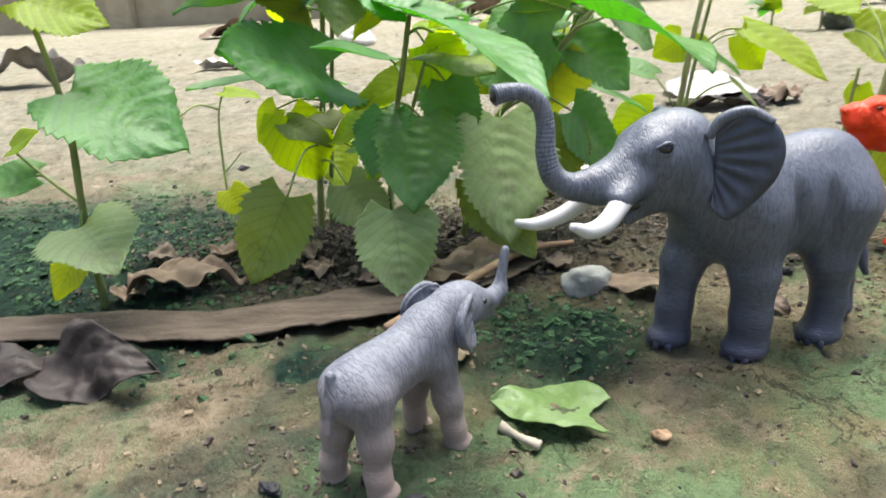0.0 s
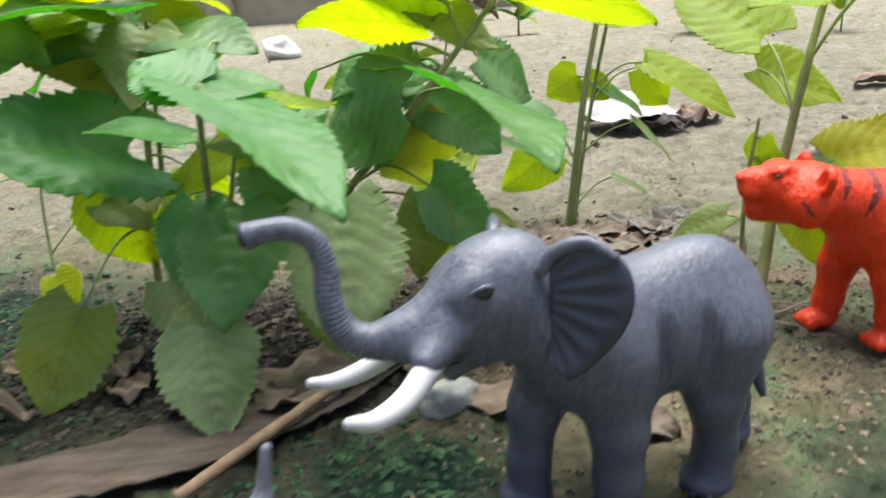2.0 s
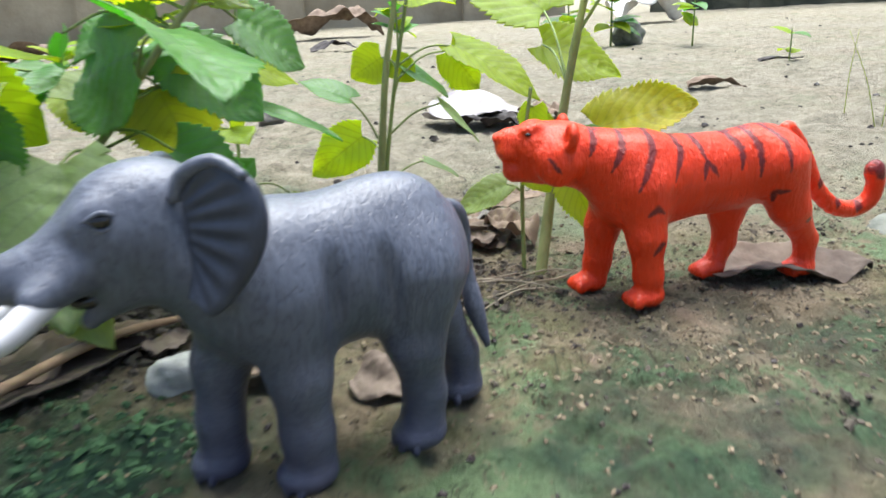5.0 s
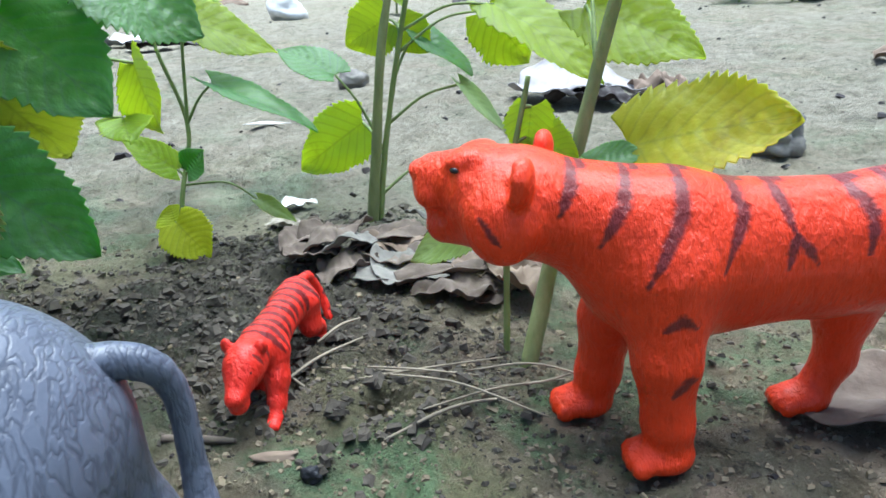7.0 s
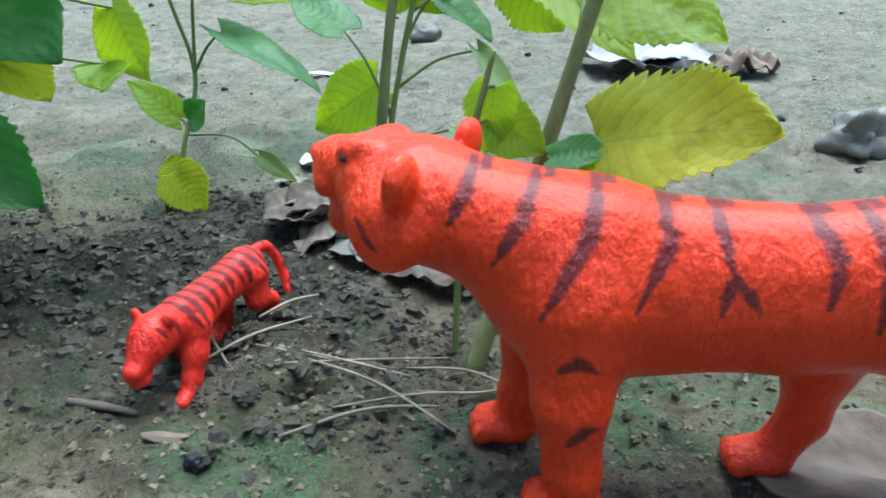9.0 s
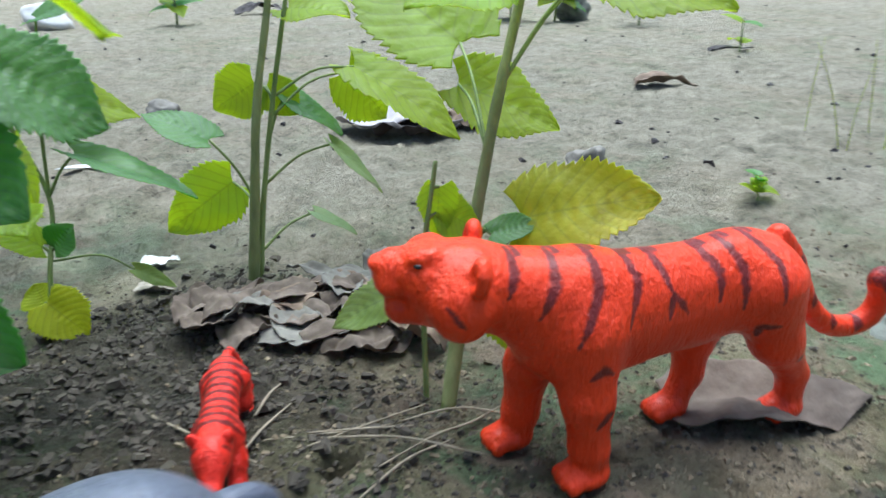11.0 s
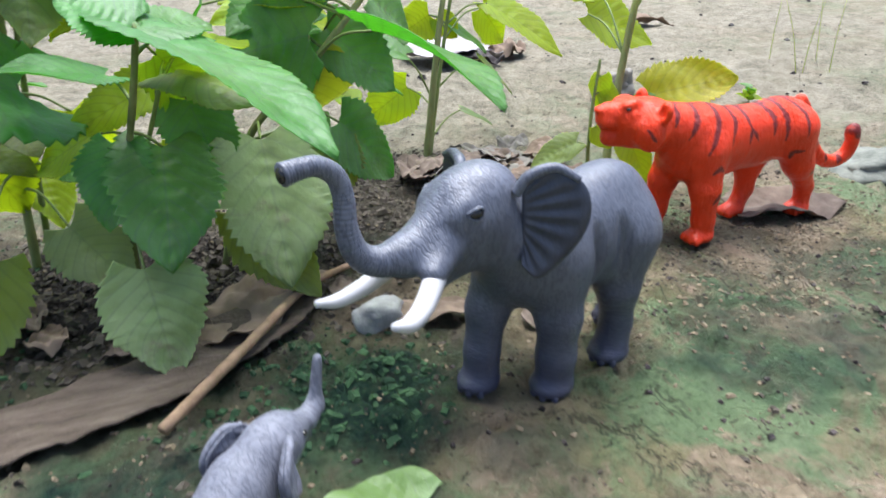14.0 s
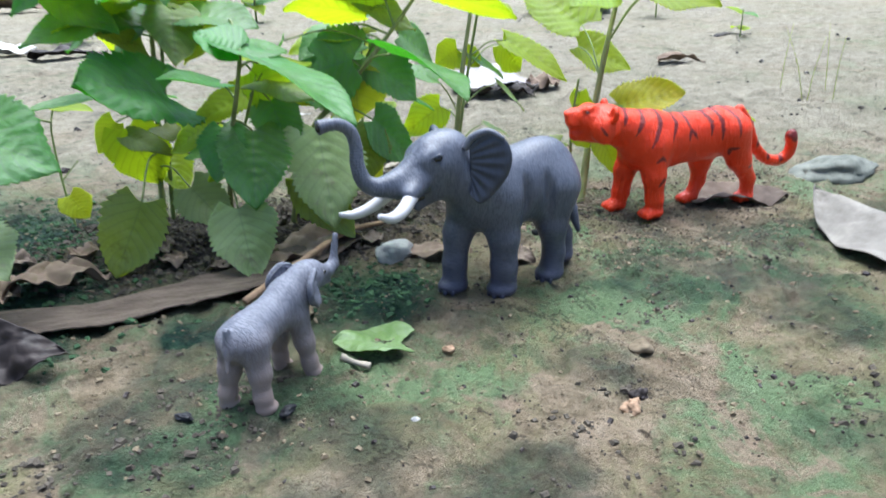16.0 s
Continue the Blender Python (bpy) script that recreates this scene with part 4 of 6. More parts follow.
def toy_cub():
    P = [("egg", (0.012, 0, 0.0245), (0.0150, 0.0085, 0.0090), (0, 8, 0), 0.005),
         ("egg", (-0.008, 0, 0.0260), (0.0180, 0.0078, 0.0082), (0, 0, 0), 0.006),
         ("egg", (-0.023, 0, 0.0265), (0.0110, 0.0080, 0.0085), (0, 0, 0), 0.005),
         ("cone", (0.020, 0, 0.0265), (0.032, 0, 0.0275), 0.0080, 0.0072, 0.005),
         ("egg", (0.0350, 0, 0.0265), (0.0085, 0.0078, 0.0078), (0, 25, 0), 0.003),
         ("cone", (0.0390, 0, 0.0240), (0.0450, 0, 0.0200), 0.0052, 0.0040, 0.003),
         ("egg", (0.0430, 0, 0.0165), (0.0042, 0.0040, 0.0026), (0, 25, 0), 0.002),
         ("egg", (0.0330, 0.0068, 0.0335), (0.0016, 0.0026, 0.0028), (0, 0, 20), 0.0012),
         ("egg", (0.0330, -0.0068, 0.0335), (0.0016, 0.0026, 0.0028), (0, 0, -20), 0.0012)]
    P += big_leg((0.018, 0.0055, 0.0230), (0.0225, 0.0068, 0.0140), (0.0265, 0.0070, 0.0060), (0.0285, 0.0070, 0), (0.0060, 0.0042, 0.0034, 0.0034), 0.003)
    P += big_leg((0.016, -0.0055, 0.0230), (0.0160, -0.0065, 0.0140), (0.0120, -0.0065, 0.0060), (0.0120, -0.0065, 0), (0.0060, 0.0042, 0.0034, 0.0034), 0.003)
    P += big_leg((-0.022, 0.0050, 0.0240), (-0.0215, 0.0064, 0.0140), (-0.0320, 0.0064, 0.0080), (-0.0335, 0.0064, 0), (0.0070, 0.0046, 0.0030, 0.0034), 0.003)
    P += big_leg((-0.018, -0.0050, 0.0240), (-0.0120, -0.0060, 0.0140), (-0.0140, -0.0060, 0.0060), (-0.0115, -0.0060, 0), (0.0068, 0.0046, 0.0030, 0.0034), 0.003)
    s = spline([(-0.0320, 0, 0.0300), (-0.0400, 0.0008, 0.0290), (-0.0450, 0.0030, 0.0210), (-0.0455, 0.0060, 0.0120), (-0.0440, 0.0085, 0.0055)], 14)
    for a, b in zip(s[:-1], s[1:]):
        P.append(("cone", tuple(a), tuple(b), 0.0021, 0.0021, 0.001))
    v, f = sculpt(P, 0.00055)
    pieces = [(v, f, 0)]
    for q in (1, -1):
        pieces.append((*ball((0.0405, 0.0048 * q, 0.0275), (0.0010, 0.0009, 0.0009)), 1))
    v, f, i = merge(pieces)
    v = v * np.array((0.87, 0.80, 0.86))
    ob = mesh_object("toy_tiger_cub", v, f, [CUB, EYE_M], index=i)
    strokes = []
    for k, x in enumerate((0.024, 0.019, 0.0135, 0.008, 0.0025, -0.003, -0.0085, -0.014, -0.0195, -0.025)):
        strokes.append((0, 0.0016, [(x, 0.0325), (x - 0.0015, 0.0290), (x - (0.001 if k % 2 else 0.0035), 0.0225)]))
    strokes += [(0, 0.0012, [(0.0300, 0.0300), (0.0290, 0.0240)]), (0, 0.0008, [(0.0370, 0.0300), (0.0355, 0.0260)])]
    for k in (2, 5, 8, 11):
        c = s[k]
        strokes.append((0, 0.0016, [(c[0] - 0.0012, c[2]), (c[0] + 0.0012, c[2] + 0.0005)]))
    w = stripe_weight(v / np.array((0.87, 0.80, 0.93)), strokes)
    ob.data.attributes.new("stripe", "FLOAT", "POINT").data.foreach_set("value", w.astype(np.float32))
    ob.matrix_world = pose(0.2388, 0.4762, gz(0.244, 0.465) - 0.0005, 0, 0, 266)
    return tagged(ob, "small red plastic tiger cub with black stripes", "toy tiger")


toy_elephant()
toy_calf()
toy_tiger()
toy_cub()


# ---- leaves and seedlings ----
def leaf_mesh(length, width, fold=0.25, droop=0.3, twist=0.0, wave=0.0, teeth=15, lobe=0.14, seed=0, crumple=0.0, tip=1.0, thick=0.0):
    """A heart-shaped toothed leaf along +x with its upper side to +z, its stalk joint at the origin and its tip at (length, 0, 0)."""
    rnd = random.Random(seed)
    rows, cols = 130, 8
    p1, p2 = rnd.uniform(0, 6.28), rnd.uniform(0, 6.28)
    teeth = int(teeth * rnd.uniform(0.9, 1.35))
    jag = [rnd.uniform(0.06, 0.19) for _ in range(40)]
    grid, uvs = [], []
    for i in range(rows + 1):
        v = i / rows
        half = 0.5 * width * (math.sin(math.pi * min(1.0, 0.06 + 0.94 * v) ** 0.70) ** 0.80 if v < 1 else 0) * (1 - 0.18 * tip * v ** 2)
        saw = (v * teeth) % 1.0
        notch = (jag[int(v * teeth) % 40] * (saw - 0.6) if 0.03 < v < 0.97 else 0) * (teeth > 0)
        for j in range(-cols, cols + 1):
            s = math.copysign(1 - (1 - abs(j) / cols) ** 1.6, j)
            y = half * s * (1 + notch * abs(s) ** 6) * (1 + 0.05 * math.sin(8.3 * v + p1 + (1.9 if j > 0 else 0.0)) + 0.03 * math.sin(19 * v + p2 - (1.1 if j > 0 else 0.0)))
            x = length * v - lobe * length * (abs(s) ** 1.5) * (1 - v) ** 3 + 0.10 * length * abs(s) * v * (1 - v)
            z = fold * abs(y) - 0.9 * fold * y * y / (width + 1e-9)
            z += wave * width * math.sin(7 * v + p1 + 2.4 * s) * abs(s)
            z += 0.011 * width * math.cos(2 * math.pi * (v * 8 - abs(s) * 2.6)) * min(1, abs(s) * 5) * (1 - abs(s) ** 4)
            if crumple:
                q = Vector((x / length * 3 + p2, y / width * 3, p1))
                z += crumple * width * noise.noise(q) + 0.4 * crumple * width * noise.noise(q * 2.7)
                x += 0.25 * crumple * width * noise.noise(q + Vector((5, 1, 2)))
                y += 0.25 * crumple * width * noise.noise(q + Vector((1, 7, 3)))
            a = twist * v
            y, z = y * math.cos(a) - z * math.sin(a), y * math.sin(a) + z * math.cos(a)
            z += droop * length * (v - v * v) * 1.0
            grid.append((x, y, z))
            uvs.append((0.5 + 0.5 * s, v))
    n = 2 * cols + 1
    faces = [(i * n + j, (i + 1) * n + j, (i + 1) * n + j + 1, i * n + j + 1) for i in range(rows) for j in range(n - 1)]
    return np.array(grid), faces, uvs


def leaf_object(name, base, tip, up, width, material, parent=None, **shape):
    """A leaf laid from its stalk joint to its tip, its upper side turned towards up."""
    b, t, u = Vector(base), Vector(tip), Vector(up)
    x = t - b
    length = x.length
    x.normalize()
    z = (u - x * u.dot(x)).normalized()
    y = z.cross(x)
    m = Matrix((x, y, z)).transposed().to_4x4()
    m.translation = b
    v, f, uv = leaf_mesh(length, width, **shape)
    th = 0.00028
    ob = mesh_object(name, v, f, material)
    layer = ob.data.uv_layers.new(name="UVMap")
    flat = np.empty(len(ob.data.loops), int)
    ob.data.loops.foreach_get("vertex_index", flat)
    layer.data.foreach_set("uv", np.array(uv, np.float32)[flat].ravel())
    so = ob.modifiers.new("thickness", "SOLIDIFY")
    so.thickness, so.offset = th, 0
    ob.matrix_world = m
    if parent:
        ob.parent = parent
    return ob




def filler(seed, count, lo, hi, materials, size=(0.022, 0.042)):
    """Further leaves of a clump, at random places inside a box."""
    r = random.Random(seed)
    out = []
    for _ in range(count):
        b = [r.uniform(lo[i], hi[i]) for i in range(3)]
        a, ln = r.uniform(0, 6.28), r.uniform(*size)
        t = (b[0] + ln * math.cos(a), b[1] + 0.6 * ln * math.sin(a), b[2] - ln * r.uniform(0.1, 0.9))
        out.append((tuple(b), tuple(b), t, ln * r.uniform(0.65, 0.85), (r.uniform(-0.3, 0.3), -0.5, 0.8), r.choice(materials), dict(fold=r.uniform(0.1, 0.3), droop=r.uniform(0.05, 0.2), wave=0.05)))
    return out


def seedling(stems, leaves, label, seed, group="seedlings in the shade"):
    """stems: lists of (x, y, z, radius); leaves: (joint on the stem, stalk joint, tip, width, upper side, material, shape)."""
    x, y = stems[0][0][0], stems[0][0][1]
    root = tagged(new("seedling"), label, "plant", group)
    lines = []
    for k, line in enumerate(stems):
        if line[0][2] == 0:
            line = [(line[0][0], line[0][1], gz(line[0][0], line[0][1]) - 0.004, line[0][3])] + list(line[1:])
        lines.append(spline(line, 60)[:, :3])
        v, f = tube(line, 34, 9, 0.10, 5, rough=0.05, seed=seed + k)
        mesh_object("stem", v, f, STEM_OLD if k == 0 and line[0][3] > 0.0019 else STEM_M, root)
    for k, (joint, base, tip, width, up, material, shape) in enumerate(leaves):
        lf = leaf_object("leaf", base, tip, up, width, material, root, seed=seed * 31 + k, **shape)
        if joint:
            j, b = np.array(joint, float), np.array(base, float)
            along = np.vstack(lines)
            j = along[np.argmin(np.abs(along[:, 2] - j[2]) * 2 + np.linalg.norm(along - j, axis=1))]
            mid = (j + b) / 2 + np.array((0, 0, 0.10 * np.linalg.norm(b - j)))
            inv = lf.matrix_world.inverted()
            pts = [(*(inv @ Vector(q)), r) for q, r in ((tuple(j), 0.0009), (tuple(mid), 0.0007), (tuple(b), 0.0006))]
            v, f = tube(pts, 10, 7)
            mesh_object("petiole", v, f, STEM_M, lf)
    return root


G, PA, OL, LI, YE = LEAF_GREEN, LEAF_PALE, LEAF_OLIVE, LEAF_LIME, LEAF_YELLOW
FLAT = dict(fold=0.18, droop=0.10, wave=0.03)
HANG = dict(fold=0.22, droop=0.12, wave=0.04)
ARCH = dict(fold=0.20, droop=0.22, wave=0.03)

# the bushy clump behind the elephant calf: an upright seedling with two stems
seedling([[(-0.009, 0.525, 0, 0.0024), (-0.005, 0.526, 0.06, 0.0022), (0.001, 0.526, 0.10, 0.0019), (0.009, 0.526, 0.21, 0.0015)],
          [(-0.003, 0.532, 0, 0.0018), (0.003, 0.530, 0.07, 0.0016), (0.009, 0.528, 0.13, 0.0013), (0.016, 0.524, 0.210, 0.0010)]],
         [((-0.002, 0.500, 0.115), (0.014, 0.466, 0.111), (-0.028, 0.414, 0.126), 0.072, (0.15, -0.75, 0.8), G, dict(fold=0.10, droop=0.10, wave=0.06, lobe=0.38)),
          ((-0.008, 0.510, 0.06), (-0.007, 0.436, 0.048), (-0.0285, 0.423, 0.003), 0.043, (0.1, -1.0, 0.25), OL, HANG),
          ((-0.006, 0.505, 0.085), (-0.022, 0.515, 0.082), (-0.006, 0.525, 0.036), 0.046, (0.0, -0.9, 0.3), LI, HANG),
          ((-0.006, 0.505, 0.090), (-0.030, 0.525, 0.085), (-0.046, 0.53, 0.062), 0.026, (0.0, -0.6, 0.6), LI, FLAT),
          ((0.009, 0.510, 0.10), (0.026, 0.515, 0.090), (0.034, 0.525, 0.052), 0.034, (0.0, -0.9, 0.3), LI, HANG),
          ((-0.003, 0.500, 0.11), (-0.022, 0.520, 0.105), (-0.076, 0.494, 0.101), 0.034, (0.0, -0.1, 1.0), G, FLAT),
          ((0.006, 0.515, 0.06), (0.020, 0.505, 0.062), (0.042, 0.492, 0.066), 0.018, (0.2, -0.6, 0.7), G, FLAT),
          ((-0.006, 0.512, 0.05), (0.020, 0.470, 0.046), (0.044, 0.448, 0.020), 0.036, (0.0, -0.8, 0.5), PA, HANG),
          ((0.004, 0.492, 0.19), (-0.006, 0.480, 0.172), (-0.090, 0.405, 0.163), 0.058, (0.1, 0.3, 1.0), LI, ARCH),
          ((0.004, 0.492, 0.19), (0.000, 0.490, 0.168), (-0.046, 0.462, 0.150), 0.040, (0.0, -0.3, 1.0), LI, ARCH),
          ((0.004, 0.492, 0.185), (0.020, 0.505, 0.180), (0.055, 0.530, 0.168), 0.045, (0.0, -0.3, 1.0), LI, ARCH),
          ((0.012, 0.500, 0.18), (0.018, 0.480, 0.170), (-0.010, 0.430, 0.168), 0.050, (0.0, -0.2, 1.0), G, ARCH),
          ((0.012, 0.500, 0.16), (0.032, 0.490, 0.158), (0.078, 0.470, 0.150), 0.044, (0.0, -0.4, 0.9), G, ARCH)]
         + filler(1, 9, (-0.035, 0.505, 0.055), (0.03, 0.55, 0.17), (LI, LI, OL, G))
         + filler(21, 13, (-0.055, 0.45, 0.155), (0.03, 0.53, 0.205), (G, G, LI, OL), (0.032, 0.052)),
         "green leafy seedling with a large toothed leaf, rooted in dark earth", 11)

# the seedling whose broad leaves hang over the strip of bark
seedling([[(0.044, 0.474, 0, 0.0020), (0.046, 0.466, 0.04, 0.0018), (0.052, 0.448, 0.08, 0.0016), (0.060, 0.424, 0.115, 0.0014), (0.0650, 0.4125, 0.139, 0.0012)],
          [(0.047, 0.462, 0.05, 0.0013), (0.060, 0.450, 0.085, 0.0011), (0.070, 0.436, 0.115, 0.0009)]],
         [(None, (0.0650, 0.4120, 0.1390), (0.1212, 0.3432, 0.1055), 0.050, (0.12, 0.10, 1.0), G, dict(fold=0.22, droop=0.20, wave=0.04)),
          (None, (0.0647, 0.4140, 0.1400), (0.0930, 0.4330, 0.1370), 0.036, (0.0, -0.35, 1.0), G, FLAT),
          (None, (0.0640, 0.4150, 0.1405), (0.0400, 0.4190, 0.1500), 0.044, (0.0, -0.4, 1.0), G, FLAT),
          ((0.058, 0.425, 0.095), (0.0665, 0.4400, 0.0880), (0.0630, 0.4000, 0.0470), 0.048, (0.05, -1.0, 0.45), G, HANG),
          ((0.050, 0.440, 0.05), (0.0524, 0.4105, 0.0455), (0.0582, 0.3910, 0.0035), 0.043, (0.05, -1.0, 0.30), PA, HANG),
          ((0.070, 0.436, 0.115), (0.0750, 0.430, 0.1200), (0.1040, 0.398, 0.1120), 0.040, (0.0, -0.1, 1.0), OL, dict(fold=-0.15, droop=0.15, wave=0.05)),
          ((0.070, 0.436, 0.115), (0.0800, 0.450, 0.1050), (0.0900, 0.440, 0.0700), 0.034, (0.0, -1.0, 0.2), G, HANG),
          ((0.060, 0.430, 0.11), (0.0500, 0.445, 0.1180), (0.0150, 0.425, 0.1250), 0.036, (0.0, -0.2, 1.0), G, FLAT),
          ((0.055, 0.430, 0.085), (0.0500, 0.440, 0.0900), (0.0420, 0.420, 0.0600), 0.032, (-0.2, -1.0, 0.4), G, HANG),
          ((0.062, 0.418, 0.13), (0.0750, 0.440, 0.1300), (0.1100, 0.470, 0.1250), 0.040, (0.0, -0.2, 1.0), LI, FLAT),
          ((0.062, 0.418, 0.13), (0.0700, 0.450, 0.1250), (0.0950, 0.480, 0.0900), 0.038, (0.0, -0.8, 0.5), LI, FLAT)]
         + filler(2, 8, (0.035, 0.455, 0.05), (0.10, 0.50, 0.165), (LI, LI, LI, OL, G)),
         "seedling with broad grey-green leaves drooping over bark", 12)

# the leaning seedling behind the raised trunk
seedling([[(0.086, 0.488, 0, 0.0022), (0.104, 0.484, 0.070, 0.0020), (0.127, 0.476, 0.100, 0.0018), (0.1436, 0.465, 0.120, 0.0017), (0.168, 0.464, 0.148, 0.0014), (0.187, 0.469, 0.170, 0.0011)],
          [(0.168, 0.464, 0.148, 0.0010), (0.163, 0.466, 0.165, 0.0008), (0.160, 0.468, 0.185, 0.0006)]],
         [((0.114, 0.452, 0.085), (0.1086, 0.4463, 0.0850), (0.1112, 0.4100, 0.0260), 0.056, (0.1, -1.0, 0.4), PA, HANG),
          ((0.138, 0.450, 0.114), (0.1570, 0.4220, 0.1340), (0.1864, 0.3530, 0.1132), 0.052, (0.35, 0.10, 1.0), G, dict(fold=0.25, droop=0.22, wave=0.03)),
          ((0.138, 0.450, 0.114), (0.1390, 0.4700, 0.1270), (0.0960, 0.5150, 0.1080), 0.064, (-0.1, -0.85, 0.5), G, dict(fold=-0.12, droop=0.10, wave=0.05)),
          ((0.140, 0.452, 0.116), (0.1420, 0.4900, 0.1120), (0.1480, 0.5300, 0.0720), 0.050, (0.0, -0.9, 0.4), OL, HANG),
          ((0.186, 0.487, 0.165), (0.1870, 0.4690, 0.1700), (0.2340, 0.4040, 0.1530), 0.050, (0.2, 0.75, 1.0), LI, dict(fold=0.2, droop=0.15, wave=0.03)),
          ((0.189, 0.486, 0.168), (0.1850, 0.4900, 0.1720), (0.1150, 0.4500, 0.1720), 0.054, (0.0, 0.5, 1.0), LI, ARCH),
          ((0.166, 0.498, 0.160), (0.1550, 0.5000, 0.1550), (0.0950, 0.4750, 0.1600), 0.048, (0.0, 0.6, 1.0), LI, ARCH),
          ((0.160, 0.475, 0.138), (0.1530, 0.4980, 0.1260), (0.1880, 0.4910, 0.0930), 0.046, (0.1, -0.7, 0.6), G, FLAT),
          ((0.165, 0.480, 0.143), (0.1800, 0.5100, 0.1400), (0.2100, 0.5250, 0.1150), 0.044, (0.0, -0.6, 0.7), G, FLAT),
          ((0.160, 0.475, 0.138), (0.1480, 0.4900, 0.1400), (0.1250, 0.5300, 0.1350), 0.040, (0.0, -0.3, 0.9), LI, FLAT),
          ((0.125, 0.451, 0.095), (0.1500, 0.4650, 0.0850), (0.1810, 0.4780, 0.0480), 0.038, (0.1, -0.8, 0.6), G, FLAT),
          ((0.115, 0.452, 0.075), (0.1480, 0.4680, 0.0780), (0.1420, 0.4600, 0.0400), 0.030, (0.1, -1.0, 0.2), OL, HANG),
          ((0.108, 0.455, 0.055), (0.0960, 0.4450, 0.0520), (0.1250, 0.4150, 0.0160), 0.036, (-0.3, -0.8, 0.6), OL, HANG),
          ((0.162, 0.503, 0.185), (0.1600, 0.4680, 0.1850), (0.1350, 0.4700, 0.2050), 0.034, (0.0, -0.5, 0.7), LI, FLAT)]
         + filler(3, 10, (0.09, 0.49, 0.075), (0.18, 0.54, 0.18), (LI, LI, OL, G)),
         "leaning green seedling with large lime leaves lit from behind", 13)

# the separate seedling beside the moss
seedling([[(-0.097, 0.399, 0, 0.0020), (-0.096, 0.394, 0.05, 0.0018), (-0.0915, 0.388, 0.1034, 0.0015), (-0.100, 0.384, 0.165, 0.0011)],
          [(-0.095, 0.393, 0.058, 0.0009), (-0.110, 0.395, 0.070, 0.0007), (-0.125, 0.396, 0.085, 0.0005)]],
         [((-0.0915, 0.388, 0.104), (-0.0860, 0.3850, 0.1110), (-0.0345, 0.3800, 0.0840), 0.060, (0.1, -0.6, 0.9), G, dict(fold=0.15, droop=0.18, wave=0.05)),
          ((-0.0955, 0.393, 0.055), (-0.0950, 0.3880, 0.0480), (-0.0631, 0.3550, 0.0360), 0.048, (0.0, -0.45, 0.9), PA, ARCH),
          ((-0.097, 0.397, 0.03), (-0.1020, 0.3950, 0.0340), (-0.1160, 0.3890, 0.0100), 0.020, (0.0, -0.9, 0.4), YE, HANG),
          ((-0.125, 0.396, 0.085), (-0.1250, 0.3960, 0.0850), (-0.1080, 0.3930, 0.0930), 0.016, (0.0, -0.6, 0.8), LI, FLAT),
          ((-0.112, 0.395, 0.072), (-0.1150, 0.3940, 0.0720), (-0.1500, 0.3880, 0.0660), 0.024, (0.0, -0.6, 0.8), G, FLAT),
          ((-0.098, 0.385, 0.150), (-0.0980, 0.3840, 0.1500), (-0.0650, 0.3900, 0.1380), 0.034, (0.0, -0.6, 0.7), LI, FLAT),
          ((-0.099, 0.385, 0.155), (-0.1030, 0.3840, 0.1600), (-0.1400, 0.3800, 0.1500), 0.040, (0.0, -0.5, 0.8), LI, FLAT)],
         "seedling with one large toothed green leaf beside moss", 14)

# thin yellowing seedling further back
seedling([[(-0.078, 0.552, 0, 0.0010), (-0.084, 0.565, 0.04, 0.0009), (-0.086, 0.575, 0.075, 0.0007), (-0.080, 0.578, 0.095, 0.0005)],
          [(-0.084, 0.565, 0.035, 0.0006), (-0.070, 0.566, 0.050, 0.0005)]],
         [((-0.080, 0.556, 0.020), (-0.078, 0.552, 0.026), (-0.066, 0.548, 0.008), 0.026, (0.0, -0.9, 0.4), YE, FLAT),
          ((-0.084, 0.576, 0.085), (-0.080, 0.575, 0.092), (-0.052, 0.566, 0.088), 0.018, (0.0, -0.3, 1.0), LI, FLAT),
          ((-0.086, 0.575, 0.080), (-0.094, 0.520, 0.082), (-0.115, 0.500, 0.075), 0.012, (0.0, -0.3, 1.0), OL, FLAT)],
         "thin bare seedling with a yellowed lower leaf", 15)

